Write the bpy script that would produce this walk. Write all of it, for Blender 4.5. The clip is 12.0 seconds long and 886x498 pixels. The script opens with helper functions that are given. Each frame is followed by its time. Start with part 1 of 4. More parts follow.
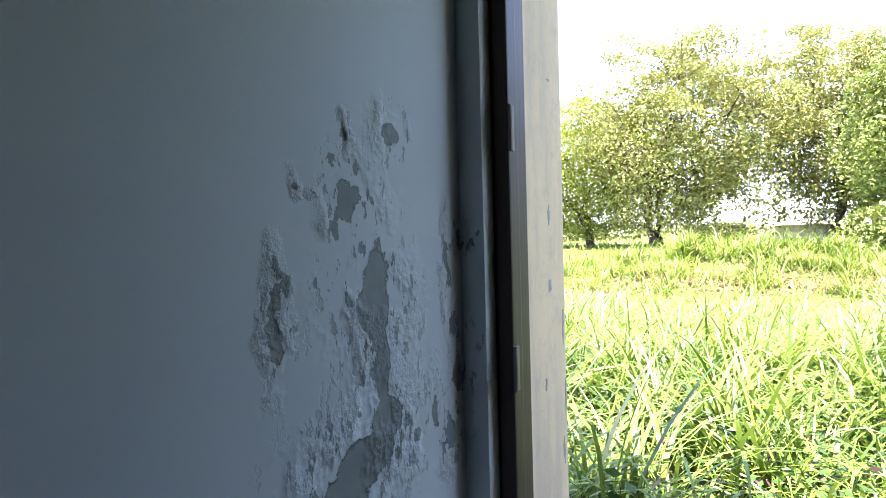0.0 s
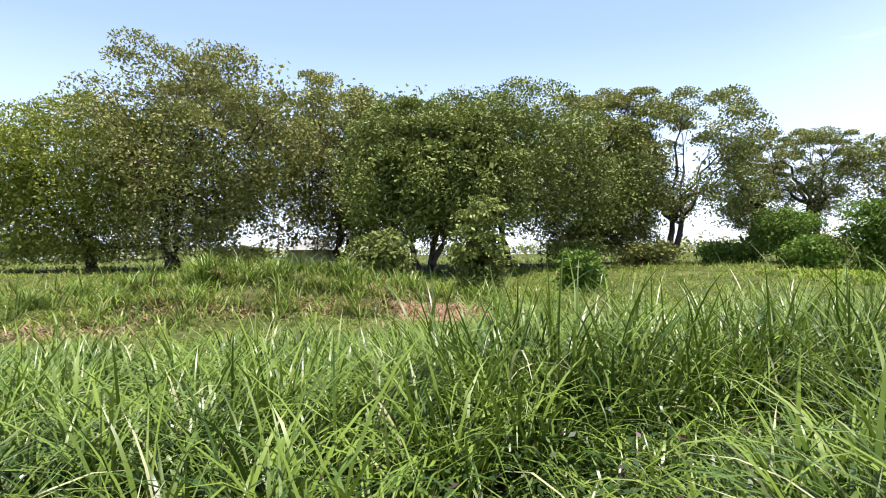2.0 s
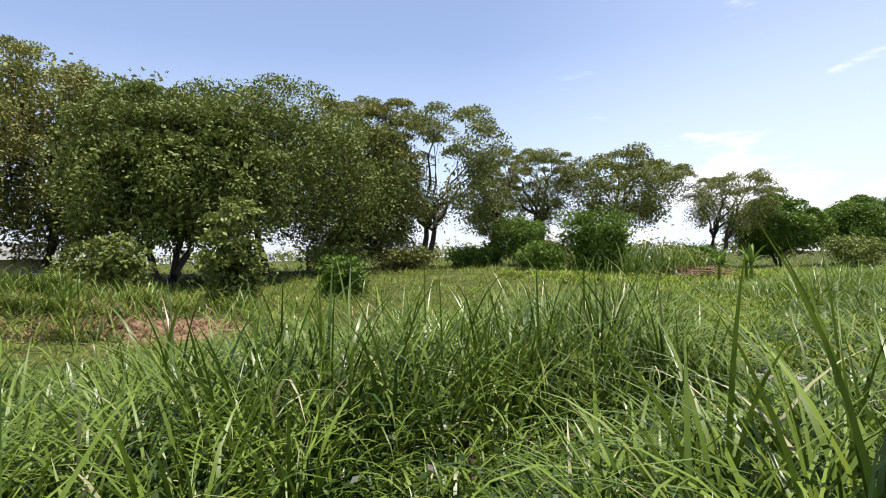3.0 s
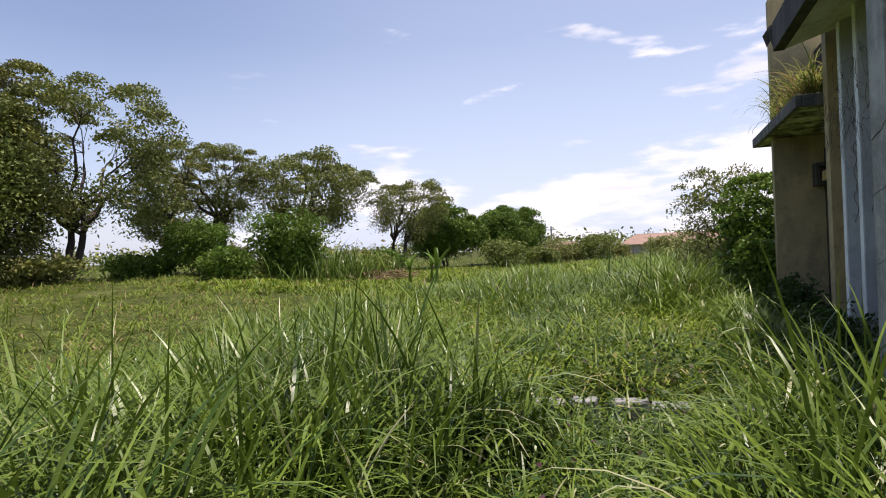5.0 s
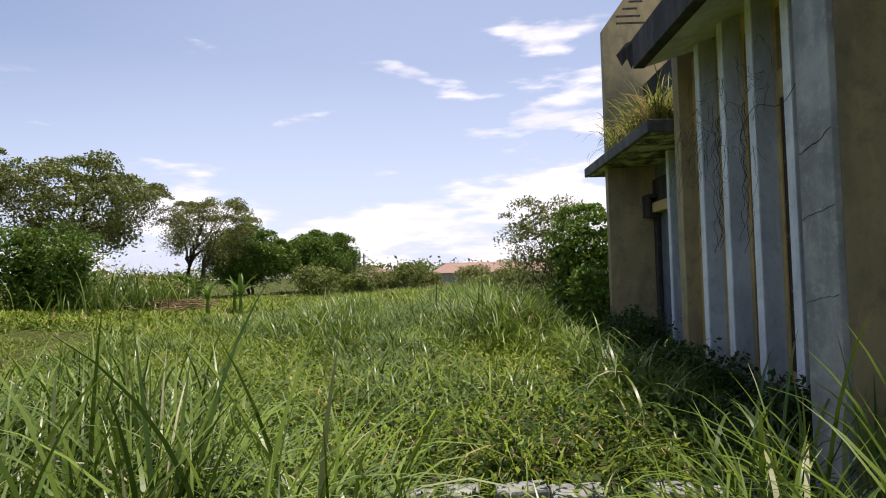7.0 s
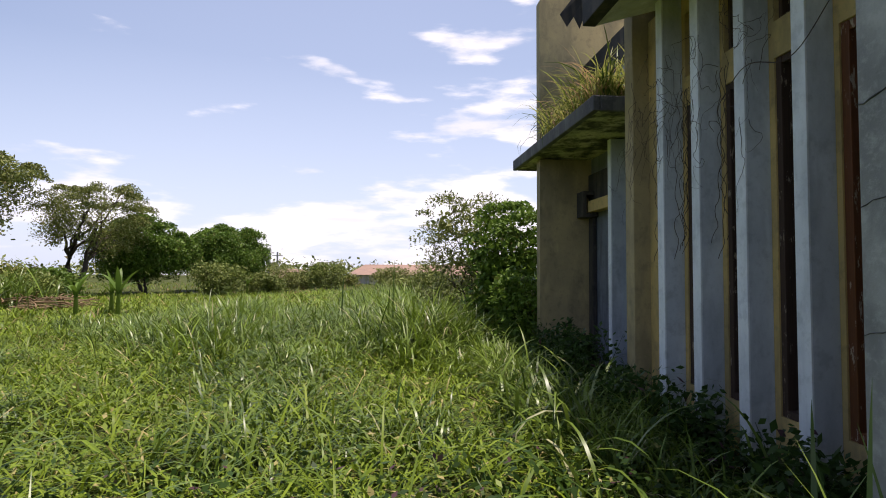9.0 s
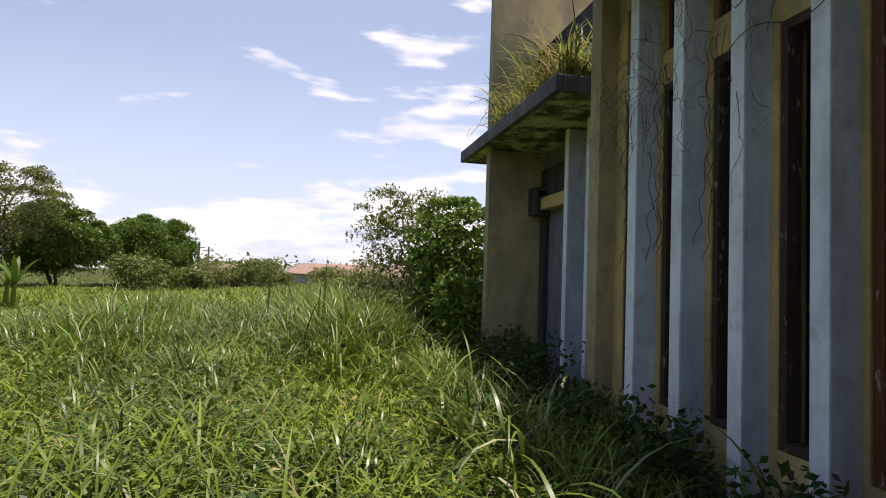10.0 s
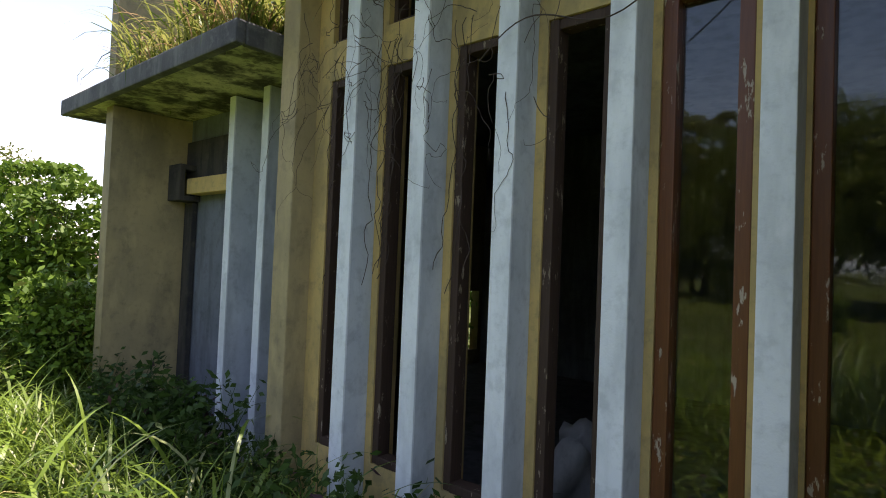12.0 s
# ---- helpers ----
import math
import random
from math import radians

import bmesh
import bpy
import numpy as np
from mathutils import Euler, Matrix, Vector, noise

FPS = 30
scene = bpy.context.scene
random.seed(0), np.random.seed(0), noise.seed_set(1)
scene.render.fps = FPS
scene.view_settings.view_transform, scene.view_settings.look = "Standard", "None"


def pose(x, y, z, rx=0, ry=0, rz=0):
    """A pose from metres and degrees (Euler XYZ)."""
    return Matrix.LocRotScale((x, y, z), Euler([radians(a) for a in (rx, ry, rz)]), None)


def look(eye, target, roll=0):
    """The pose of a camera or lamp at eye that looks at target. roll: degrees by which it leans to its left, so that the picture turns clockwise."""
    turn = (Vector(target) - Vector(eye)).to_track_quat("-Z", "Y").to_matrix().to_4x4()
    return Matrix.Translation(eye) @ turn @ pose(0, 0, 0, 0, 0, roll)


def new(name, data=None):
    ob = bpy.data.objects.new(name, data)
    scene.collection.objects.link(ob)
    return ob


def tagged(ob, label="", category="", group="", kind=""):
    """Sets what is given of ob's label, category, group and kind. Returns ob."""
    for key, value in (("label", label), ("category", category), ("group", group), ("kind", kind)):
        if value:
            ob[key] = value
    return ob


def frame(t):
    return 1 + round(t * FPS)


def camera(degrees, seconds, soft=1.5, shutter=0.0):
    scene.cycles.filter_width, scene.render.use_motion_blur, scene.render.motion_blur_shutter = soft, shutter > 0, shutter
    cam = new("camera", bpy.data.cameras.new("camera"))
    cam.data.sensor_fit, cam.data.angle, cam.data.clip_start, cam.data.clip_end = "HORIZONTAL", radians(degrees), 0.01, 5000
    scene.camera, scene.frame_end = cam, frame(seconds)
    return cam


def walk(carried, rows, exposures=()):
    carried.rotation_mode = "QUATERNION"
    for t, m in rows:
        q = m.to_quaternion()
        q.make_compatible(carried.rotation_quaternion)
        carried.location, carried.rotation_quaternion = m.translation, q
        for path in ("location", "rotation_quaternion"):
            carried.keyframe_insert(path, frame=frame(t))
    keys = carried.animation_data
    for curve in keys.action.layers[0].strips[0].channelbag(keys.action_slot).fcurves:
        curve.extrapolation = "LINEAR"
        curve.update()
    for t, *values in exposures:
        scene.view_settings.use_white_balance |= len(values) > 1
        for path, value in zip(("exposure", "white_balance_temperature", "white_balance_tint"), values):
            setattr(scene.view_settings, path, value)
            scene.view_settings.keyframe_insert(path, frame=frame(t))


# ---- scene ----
cam = camera(75.5, 12.0, soft=1.0)
PATH = [
    (0, (-0.104, 1.901, 1.621), (-1.153, 3.603, 1.585), -1.5),
    (0.5, (-0.259, 2.283, 1.633), (-0.876, 4.186, 1.607), -1.3),
    (1, (-0.318, 2.701, 1.625), (-0.601, 4.681, 1.624), -1.4),
    (1.5, (-0.42, 3.25, 1.614), (-0.332, 5.248, 1.616), -1.1),
    (2, (-0.37, 3.58, 1.585), (0.113, 5.521, 1.6), -0.6),
    (2.5, (-0.25, 3.92, 1.6), (0.63, 5.716, 1.614), -0.7),
    (3, (-0.15, 4.28, 1.577), (1.077, 5.86, 1.601), -1.3),
    (3.2, (-0.08, 4.43, 1.559), (1.289, 5.888, 1.576), -0.9),
    (4.8, (0.766, 5.964, 1.701), (2.605, 6.749, 1.691), -2.2),
    (5, (0.877, 6.103, 1.691), (2.751, 6.8, 1.693), -2.3),
    (5.5, (1.079, 6.561, 1.661), (3.035, 6.976, 1.678), -2.4),
    (6, (1.529, 6.856, 1.685), (3.518, 7.057, 1.731), -2.2),
    (6.5, (1.934, 6.911, 1.647), (3.929, 7.045, 1.712), -1.7),
    (7, (2.484, 6.783, 1.705), (4.482, 6.833, 1.78), -1.5),
    (7.5, (2.975, 6.813, 1.69), (4.974, 6.79, 1.76), -1.3),
    (9.5, (4.559, 6.442, 1.683), (6.533, 6.133, 1.772), 1.1),
    (10, (5.014, 6.393, 1.632), (6.966, 5.966, 1.728), 2.0),
    (10.5, (5.423, 6.362, 1.636), (7.316, 5.726, 1.746), 2.3),
    (11, (6.022, 6.409, 1.652), (7.782, 5.463, 1.74), 2.2),
    (11.5, (6.269, 6.335, 1.904), (7.795, 5.043, 1.965), 1.9),
    (12, (6.412, 6.242, 1.968), (7.712, 4.723, 2.023), 2.3),
]
EXPOSURES = [
    (0, 3.4, 6500, 22), (0.5, 2.6, 6600, 22), (1.0, 2.1, 6500, 21), (1.5, 1.45, 6450, 19), (2.0, 0.95, 6450, 18), (2.5, 0.64, 6500, 17), (3.0, 0.45, 6600, 18), (5.0, 0.12, 6800, 22),
    (7.5, 0.12, 6900, 22), (9.5, 0.14, 6900, 22), (10.5, 0.14, 7100, 22), (11.5, 0.27, 7200, 22), (12.0, 1.08, 7200, 20),
]
walk(cam, [(t, look(eye, target, roll)) for t, eye, target, roll in PATH], EXPOSURES)

# ---- world and sun ----
SUN_DIR = Vector((0.05, -0.11, 1.0)).normalized()
world = bpy.data.worlds.new("sky")
scene.world = world
world.use_nodes = True
wn, wl = world.node_tree.nodes, world.node_tree.links
wn.clear()
w_out = wn.new("ShaderNodeOutputWorld")
w_bg = wn.new("ShaderNodeBackground")
w_sky = wn.new("ShaderNodeTexSky")
w_sky.sky_type, w_sky.sun_disc = "NISHITA", False
w_sky.sun_elevation = math.asin(SUN_DIR.z)
w_sky.sun_rotation = math.atan2(SUN_DIR.x, SUN_DIR.y)
w_sky.air_density, w_sky.dust_density, w_sky.ozone_density = 1.0, 1.0, 1.2
w_bg.inputs["Strength"].default_value = 0.14
w_co = wn.new("ShaderNodeTexCoord")
w_dir = w_co.outputs["Generated"]
w_sep = wn.new("ShaderNodeSeparateXYZ")
wl.new(w_dir, w_sep.inputs["Vector"])


def w_range(value, a, b, lo=0.0, hi=1.0, kind="SMOOTHSTEP"):
    r = wn.new("ShaderNodeMapRange")
    r.interpolation_type = kind
    for key, v in (("From Min", a), ("From Max", b), ("To Min", lo), ("To Max", hi)):
        r.inputs[key].default_value = v
    wl.new(value, r.inputs["Value"])
    return r.outputs["Result"]


def w_math(op, a, b):
    m = wn.new("ShaderNodeMath")
    m.operation = op
    for k, v in enumerate((a, b)):
        if isinstance(v, (int, float)):
            m.inputs[k].default_value = v
        else:
            wl.new(v, m.inputs[k])
    return m.outputs["Value"]


def w_noise(scale, detail, stretch, shift):
    mp = wn.new("ShaderNodeMapping")
    mp.inputs["Scale"].default_value, mp.inputs["Location"].default_value = stretch, shift
    n = wn.new("ShaderNodeTexNoise")
    n.inputs["Scale"].default_value, n.inputs["Detail"].default_value = scale, detail
    n.inputs["Roughness"].default_value = 0.52
    wl.new(w_dir, mp.inputs["Vector"])
    wl.new(mp.outputs["Vector"], n.inputs["Vector"])
    return n.outputs["Fac"]


def w_blend(fac, a, b):
    m = wn.new("ShaderNodeMixRGB")
    for key, v in (("Fac", fac), ("Color1", a), ("Color2", b)):
        if isinstance(v, tuple):
            m.inputs[key].default_value = (*v, 1)
        else:
            wl.new(v, m.inputs[key])
    return m.outputs["Color"]


# pale haze on the horizon, thicker to the east
w_east = w_range(w_sep.outputs["X"], 0.6, 0.98)
w_haze = w_math("ADD", w_range(w_sep.outputs["Z"], 0.34, 0.0, 0.05, 0.58, "LINEAR"), w_math("MULTIPLY", w_east, 0.28))
w_col = w_blend(w_haze, w_sky.outputs["Color"], (5.0, 6.0, 7.7))
# low streaks with grey bellies, a line of puffs above them, a taller bank in the east-south-east
w_puff = w_noise(3.4, 7.0, (1.5, 1.5, 6.0), (0.35, 0.1, 0.2))
w_bank = wn.new("ShaderNodeVectorMath"); w_bank.operation = "DISTANCE"
w_bank.inputs[1].default_value = (0.96, -0.17, 0.22)
wl.new(w_dir, w_bank.inputs[0])
w_bias = w_math("ADD", w_range(w_sep.outputs["Z"], 0.08, 0.17, 0.06, -0.13), w_range(w_bank.outputs["Value"], 0.26, 0.05, 0.0, 0.14))
w_cloud = w_math("MULTIPLY", w_range(w_math("ADD", w_puff, w_bias), 0.475, 0.62), w_range(w_sep.outputs["X"], 0.66, 0.86))
w_belly = w_range(w_noise(2.6, 5.0, (1.3, 1.3, 13.0), (1.7, 0.4, 0.6)), 0.45, 0.62)
w_white = w_blend(w_math("MULTIPLY", w_belly, 0.65), (7.2, 7.5, 8.0), (5.2, 5.7, 6.6))
w_col = w_blend(w_cloud, w_col, w_white)
wl.new(w_col, w_bg.inputs["Color"])
wl.new(w_bg.outputs["Background"], w_out.inputs["Surface"])

sun_data = bpy.data.lights.new("sun", "SUN")
sun_data.energy, sun_data.angle, sun_data.color = 5.0, radians(0.55), (1.0, 0.96, 0.88)
sun = new("sun", sun_data)
sun.matrix_world = look(SUN_DIR * 60, (0, 0, 0))

# ---- materials ----
def nodes_of(name):
    m = bpy.data.materials.new(name)
    m.use_nodes = True
    nt = m.node_tree
    bsdf = nt.nodes["Principled BSDF"]
    return m, nt, bsdf


def noise_node(nt, co, scale, detail=4.0, rough=0.55, stretch=(1, 1, 1), shift=(0, 0, 0)):
    mp = nt.nodes.new("ShaderNodeMapping")
    mp.inputs["Scale"].default_value = stretch
    mp.inputs["Location"].default_value = shift
    n = nt.nodes.new("ShaderNodeTexNoise")
    n.inputs["Scale"].default_value, n.inputs["Detail"].default_value = scale, detail
    n.inputs["Roughness"].default_value = rough
    nt.links.new(co, mp.inputs["Vector"])
    nt.links.new(mp.outputs["Vector"], n.inputs["Vector"])
    return n.outputs["Fac"]


def step_node(nt, value, lo, hi):
    r = nt.nodes.new("ShaderNodeMapRange")
    r.interpolation_type = "SMOOTHSTEP"
    r.inputs["From Min"].default_value, r.inputs["From Max"].default_value = lo, hi
    nt.links.new(value, r.inputs["Value"])
    return r.outputs["Result"]


def mix_node(nt, fac, a, b):
    m = nt.nodes.new("ShaderNodeMixRGB")
    for key, v in (("Fac", fac), ("Color1", a), ("Color2", b)):
        if isinstance(v, (tuple, list)):
            m.inputs[key].default_value = (*v[:3], 1)
        elif isinstance(v, (int, float)):
            m.inputs[key].default_value = v
        else:
            nt.links.new(v, m.inputs[key])
    return m.outputs["Color"]


def math_node(nt, op, a, b):
    m = nt.nodes.new("ShaderNodeMath")
    m.operation = op
    for i, v in enumerate((a, b)):
        if isinstance(v, (int, float)):
            m.inputs[i].default_value = v
        else:
            nt.links.new(v, m.inputs[i])
    return m.outputs["Value"]


def bump_node(nt, bsdf, height, strength=0.3, distance=0.01):
    b = nt.nodes.new("ShaderNodeBump")
    b.inputs["Strength"].default_value, b.inputs["Distance"].default_value = strength, distance
    nt.links.new(height, b.inputs["Height"])
    nt.links.new(b.outputs["Normal"], bsdf.inputs["Normal"])


def geo_pos(nt):
    return nt.nodes.new("ShaderNodeNewGeometry").outputs["Position"]


def paint_material(name, base, second, dirt, dirt_amount=0.5, rough=0.75, bump=0.35, streak=6.0, cut=0.44):
    """Weathered paint on plaster: two paint tones, streaked dirt, fine relief."""
    m, nt, bsdf = nodes_of(name)
    co = geo_pos(nt)
    broad = noise_node(nt, co, 1.7, 5)
    col = mix_node(nt, step_node(nt, broad, 0.35, 0.68), base, second)
    streaks = noise_node(nt, co, 1.0, 6, 0.62, (streak, streak, 0.9))
    blot = noise_node(nt, co, 7.0, 6, 0.65)
    fac = math_node(nt, "MULTIPLY", step_node(nt, streaks, cut, cut + 0.2), dirt_amount)
    col = mix_node(nt, fac, col, dirt)
    fac2 = math_node(nt, "MULTIPLY", step_node(nt, blot, cut + 0.08, cut + 0.24), dirt_amount * 0.8)
    col = mix_node(nt, fac2, col, dirt)
    fine = noise_node(nt, co, 26.0, 5, 0.7)
    col = mix_node(nt, math_node(nt, "MULTIPLY", step_node(nt, fine, 0.5, 0.75), dirt_amount * 0.6), col, dirt)
    pale = noise_node(nt, co, 4.0, 6, 0.6, (1.5, 1.5, 0.6), (3, 5, 1))
    col = mix_node(nt, math_node(nt, "MULTIPLY", step_node(nt, pale, 0.56, 0.7), 0.35), col, [min(0.85, 1.3 * v) for v in base])
    nt.links.new(col, bsdf.inputs["Base Color"])
    bsdf.inputs["Roughness"].default_value = rough
    grain = noise_node(nt, co, 90.0, 4, 0.6)
    h = math_node(nt, "ADD", math_node(nt, "MULTIPLY", grain, 0.35), blot)
    bump_node(nt, bsdf, h, bump, 0.006)
    return m


# one fin paint in two tones: shaded sides darker, sky-lit fronts whiter
M_FIN_SHADED = paint_material("fin_paint_shaded", (0.57, 0.61, 0.63), (0.48, 0.52, 0.55), (0.22, 0.24, 0.26), 0.4, streak=3.0)
M_FIN_LIT = paint_material("fin_paint_lit", (0.80, 0.83, 0.84), (0.72, 0.76, 0.78), (0.36, 0.39, 0.40), 0.42, streak=3.0, bump=0.5)
M_YELLOW = paint_material("yellow_paint", (0.66, 0.46, 0.17), (0.56, 0.41, 0.17), (0.18, 0.15, 0.09), 0.45, streak=3.0)
M_BEIGE = paint_material("beige_paint", (0.43, 0.335, 0.165), (0.34, 0.27, 0.14), (0.13, 0.11, 0.07), 0.45, streak=2.2)
M_BEIGE_DOOR = paint_material("cream_paint", (0.62, 0.48, 0.31), (0.55, 0.43, 0.28), (0.30, 0.26, 0.22), 0.4)
M_CONCRETE = paint_material("grey_concrete", (0.34, 0.34, 0.31), (0.24, 0.25, 0.23), (0.10, 0.10, 0.09), 0.6, 0.85, 0.6, 3.0)
M_PIER = paint_material("worn_pier", (0.28, 0.285, 0.26), (0.21, 0.215, 0.20), (0.55, 0.56, 0.50), 0.55, 0.8, 0.8, 1.6)
# canopy underside: base colour raised because only bounced light reaches it
M_CANOPY = paint_material("olive_concrete", (0.66, 0.62, 0.40), (0.46, 0.48, 0.27), (0.035, 0.035, 0.022), 0.95, 0.85, 0.7, 2.6, 0.40)
M_EDGE = paint_material("stained_edge", (0.10, 0.10, 0.10), (0.06, 0.06, 0.065), (0.20, 0.20, 0.19), 0.6, 0.85, 0.7, 5.0)
M_SOFFIT = paint_material("soffit_paint", (0.70, 0.70, 0.64), (0.60, 0.60, 0.53), (0.30, 0.29, 0.22), 0.4)
# interior plaster, its grey kept low for the rooms' shade
M_ROOM_SHADE = paint_material("shaded_room_plaster", (0.34, 0.36, 0.38), (0.26, 0.28, 0.30), (0.12, 0.12, 0.11), 0.5)
M_FLOOR = paint_material("dusty_floor", (0.24, 0.23, 0.21), (0.17, 0.16, 0.15), (0.09, 0.08, 0.07), 0.6)
# near-black for gutter metal and for hollows that are only shade
M_NEAR_BLACK = paint_material("near_black", (0.035, 0.033, 0.032), (0.02, 0.02, 0.02), (0.12, 0.10, 0.08), 0.4, 0.85)
# recess wall grey, taken darker because the recess lies in shade
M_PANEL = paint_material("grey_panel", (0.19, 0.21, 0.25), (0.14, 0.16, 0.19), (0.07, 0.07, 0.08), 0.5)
M_ROOF = paint_material("clay_roof", (0.36, 0.22, 0.15), (0.30, 0.19, 0.14), (0.16, 0.11, 0.09), 0.6)
M_HOUSE = paint_material("house_plaster", (0.55, 0.50, 0.44), (0.45, 0.42, 0.38), (0.25, 0.22, 0.2), 0.4)
M_SACK = paint_material("dusty_cloth", (0.55, 0.53, 0.48), (0.45, 0.43, 0.40), (0.25, 0.23, 0.2), 0.4)


def wood_material(name, base, dark, worn, worn_at, rough):
    m, nt, bsdf = nodes_of(name)
    co = geo_pos(nt)
    grain = noise_node(nt, co, 6.0, 6, 0.6, (14, 14, 0.7))
    col = mix_node(nt, grain, dark, base)
    flake = noise_node(nt, co, 9.0, 7, 0.7, (2.2, 2.2, 0.6))
    fac = step_node(nt, flake, worn_at, worn_at + 0.03)
    col = mix_node(nt, fac, col, worn)
    nt.links.new(col, bsdf.inputs["Base Color"])
    bsdf.inputs["Roughness"].default_value = rough
    bump_node(nt, bsdf, math_node(nt, "SUBTRACT", grain, fac), 0.35, 0.003)
    return m


M_WOOD = wood_material("peeling_brown_wood", (0.25, 0.085, 0.028), (0.09, 0.030, 0.012), (0.50, 0.40, 0.30), 0.585, 0.4)
M_WOODOLD = wood_material("bare_weathered_wood", (0.10, 0.055, 0.035), (0.03, 0.017, 0.012), (0.34, 0.27, 0.19), 0.6, 0.7)
M_VARNISH = wood_material("dark_varnish", (0.085, 0.05, 0.04), (0.045, 0.026, 0.022), (0.2, 0.16, 0.12), 0.8, 0.55)
M_VINE = wood_material("dry_vine", (0.09, 0.06, 0.045), (0.04, 0.028, 0.02), (0.18, 0.15, 0.12), 0.7, 0.8)
M_BARK = wood_material("dark_bark", (0.10, 0.075, 0.06), (0.035, 0.027, 0.022), (0.16, 0.13, 0.11), 0.66, 0.9)

M_STEEL, _nt, _b = nodes_of("worn_steel")
_b.inputs["Base Color"].default_value = (0.26, 0.23, 0.20, 1)
_b.inputs["Metallic"].default_value, _b.inputs["Roughness"].default_value = 0.5, 0.65
bump_node(_nt, _b, noise_node(_nt, geo_pos(_nt), 60, 4), 0.3, 0.002)

M_GLASS, _nt, _b = nodes_of("window_glass")
_b.inputs["Base Color"].default_value = (0.80, 0.86, 0.84, 1)
_b.inputs["Roughness"].default_value = 0.02
_b.inputs["IOR"].default_value = 1.5
_b.inputs["Transmission Weight"].default_value = 1.0


def leaf_material(name, a, b, dry, dry_amount=0.08, rough=0.45, through_light=0.35):
    m, nt, bsdf = nodes_of(name)
    geo = nt.nodes.new("ShaderNodeNewGeometry")
    rnd = geo.outputs["Random Per Island"]
    patch = noise_node(nt, geo.outputs["Position"], 0.7, 3)
    col = mix_node(nt, rnd, a, b)
    col = mix_node(nt, math_node(nt, "MULTIPLY", step_node(nt, patch, 0.4, 0.7), 0.5), col, [min(1, 1.35 * v) for v in b])
    w = nt.nodes.new("ShaderNodeTexWhiteNoise")
    w.noise_dimensions = "1D"
    nt.links.new(rnd, w.inputs["W"])
    col = mix_node(nt, step_node(nt, w.outputs["Value"], 1 - dry_amount - 0.02, 1 - dry_amount + 0.02), col, dry)
    nt.links.new(col, bsdf.inputs["Base Color"])
    bsdf.inputs["Roughness"].default_value = rough
    bsdf.inputs["Specular IOR Level"].default_value = 0.27 if rough < 0.4 else 0.15
    tr = nt.nodes.new("ShaderNodeBsdfTranslucent")
    nt.links.new(col, tr.inputs["Color"])
    mx = nt.nodes.new("ShaderNodeMixShader")
    mx.inputs["Fac"].default_value = through_light
    out = nt.nodes["Material Output"]
    nt.links.new(bsdf.outputs["BSDF"], mx.inputs[1])
    nt.links.new(tr.outputs["BSDF"], mx.inputs[2])
    nt.links.new(mx.outputs["Shader"], out.inputs["Surface"])
    return m


M_GRASS = leaf_material("tall_grass", (0.022, 0.058, 0.009), (0.165, 0.24, 0.034), (0.40, 0.40, 0.22), 0.035, 0.35, 0.17)
M_STAND = leaf_material("stand_grass", (0.034, 0.075, 0.009), (0.20, 0.285, 0.034), (0.40, 0.36, 0.18), 0.04, 0.36, 0.22)
M_LAWN = leaf_material("short_grass", (0.040, 0.085, 0.008), (0.20, 0.275, 0.024), (0.36, 0.31, 0.12), 0.06, 0.45, 0.18)
M_FIELD = leaf_material("field_grass", (0.085, 0.135, 0.018), (0.185, 0.245, 0.038), (0.34, 0.25, 0.12), 0.10, 0.55, 0.28)
M_DRYGRASS = leaf_material("yellow_grass", (0.20, 0.24, 0.05), (0.34, 0.33, 0.10), (0.40, 0.26, 0.14), 0.2, 0.45, 0.5)
M_LITTER = leaf_material("dead_grass", (0.13, 0.08, 0.045), (0.30, 0.20, 0.11), (0.38, 0.30, 0.18), 0.1, 0.6, 0.1)
# the facade's shade is put into these weed greens, kept dark
M_WEED = leaf_material("broad_weed", (0.022, 0.052, 0.012), (0.05, 0.095, 0.02), (0.10, 0.05, 0.06), 0.06, 0.4)
M_TREE_A = leaf_material("olive_leaves", (0.13, 0.15, 0.035), (0.25, 0.26, 0.07), (0.30, 0.24, 0.12), 0.08, 0.5, 0.13)
M_TREE_B = leaf_material("green_leaves", (0.085, 0.12, 0.024), (0.195, 0.23, 0.055), (0.2, 0.2, 0.06), 0.05, 0.5, 0.12)
M_TREE_C = leaf_material("grey_green_leaves", (0.11, 0.14, 0.035), (0.23, 0.25, 0.07), (0.24, 0.2, 0.09), 0.05, 0.5, 0.13)
M_TREE_D = leaf_material("yellow_green_leaves", (0.13, 0.17, 0.02), (0.26, 0.29, 0.05), (0.24, 0.2, 0.08), 0.04, 0.5, 0.22)
M_BUSH = leaf_material("fresh_leaves", (0.06, 0.12, 0.016), (0.14, 0.225, 0.034), (0.2, 0.2, 0.06), 0.04, 0.45, 0.25)

# ground: grass roots darkened for the shade between blades, litter, bare reddish soil
M_GROUND, _nt, _b = nodes_of("grassy_ground")
_co = geo_pos(_nt)
_n1 = noise_node(_nt, _co, 0.5, 6)
_n2 = noise_node(_nt, _co, 5.0, 6, 0.65)
_c = mix_node(_nt, step_node(_nt, _n2, 0.35, 0.65), (0.03, 0.042, 0.010), (0.085, 0.10, 0.024))
_c = mix_node(_nt, math_node(_nt, "MULTIPLY", step_node(_nt, _n1, 0.5, 0.7), 0.6), _c, (0.12, 0.13, 0.045))
_sp = _nt.nodes.new("ShaderNodeVectorMath"); _sp.operation = "DISTANCE"
_sp.inputs[1].default_value = (2.9, 17.6, 0.3)
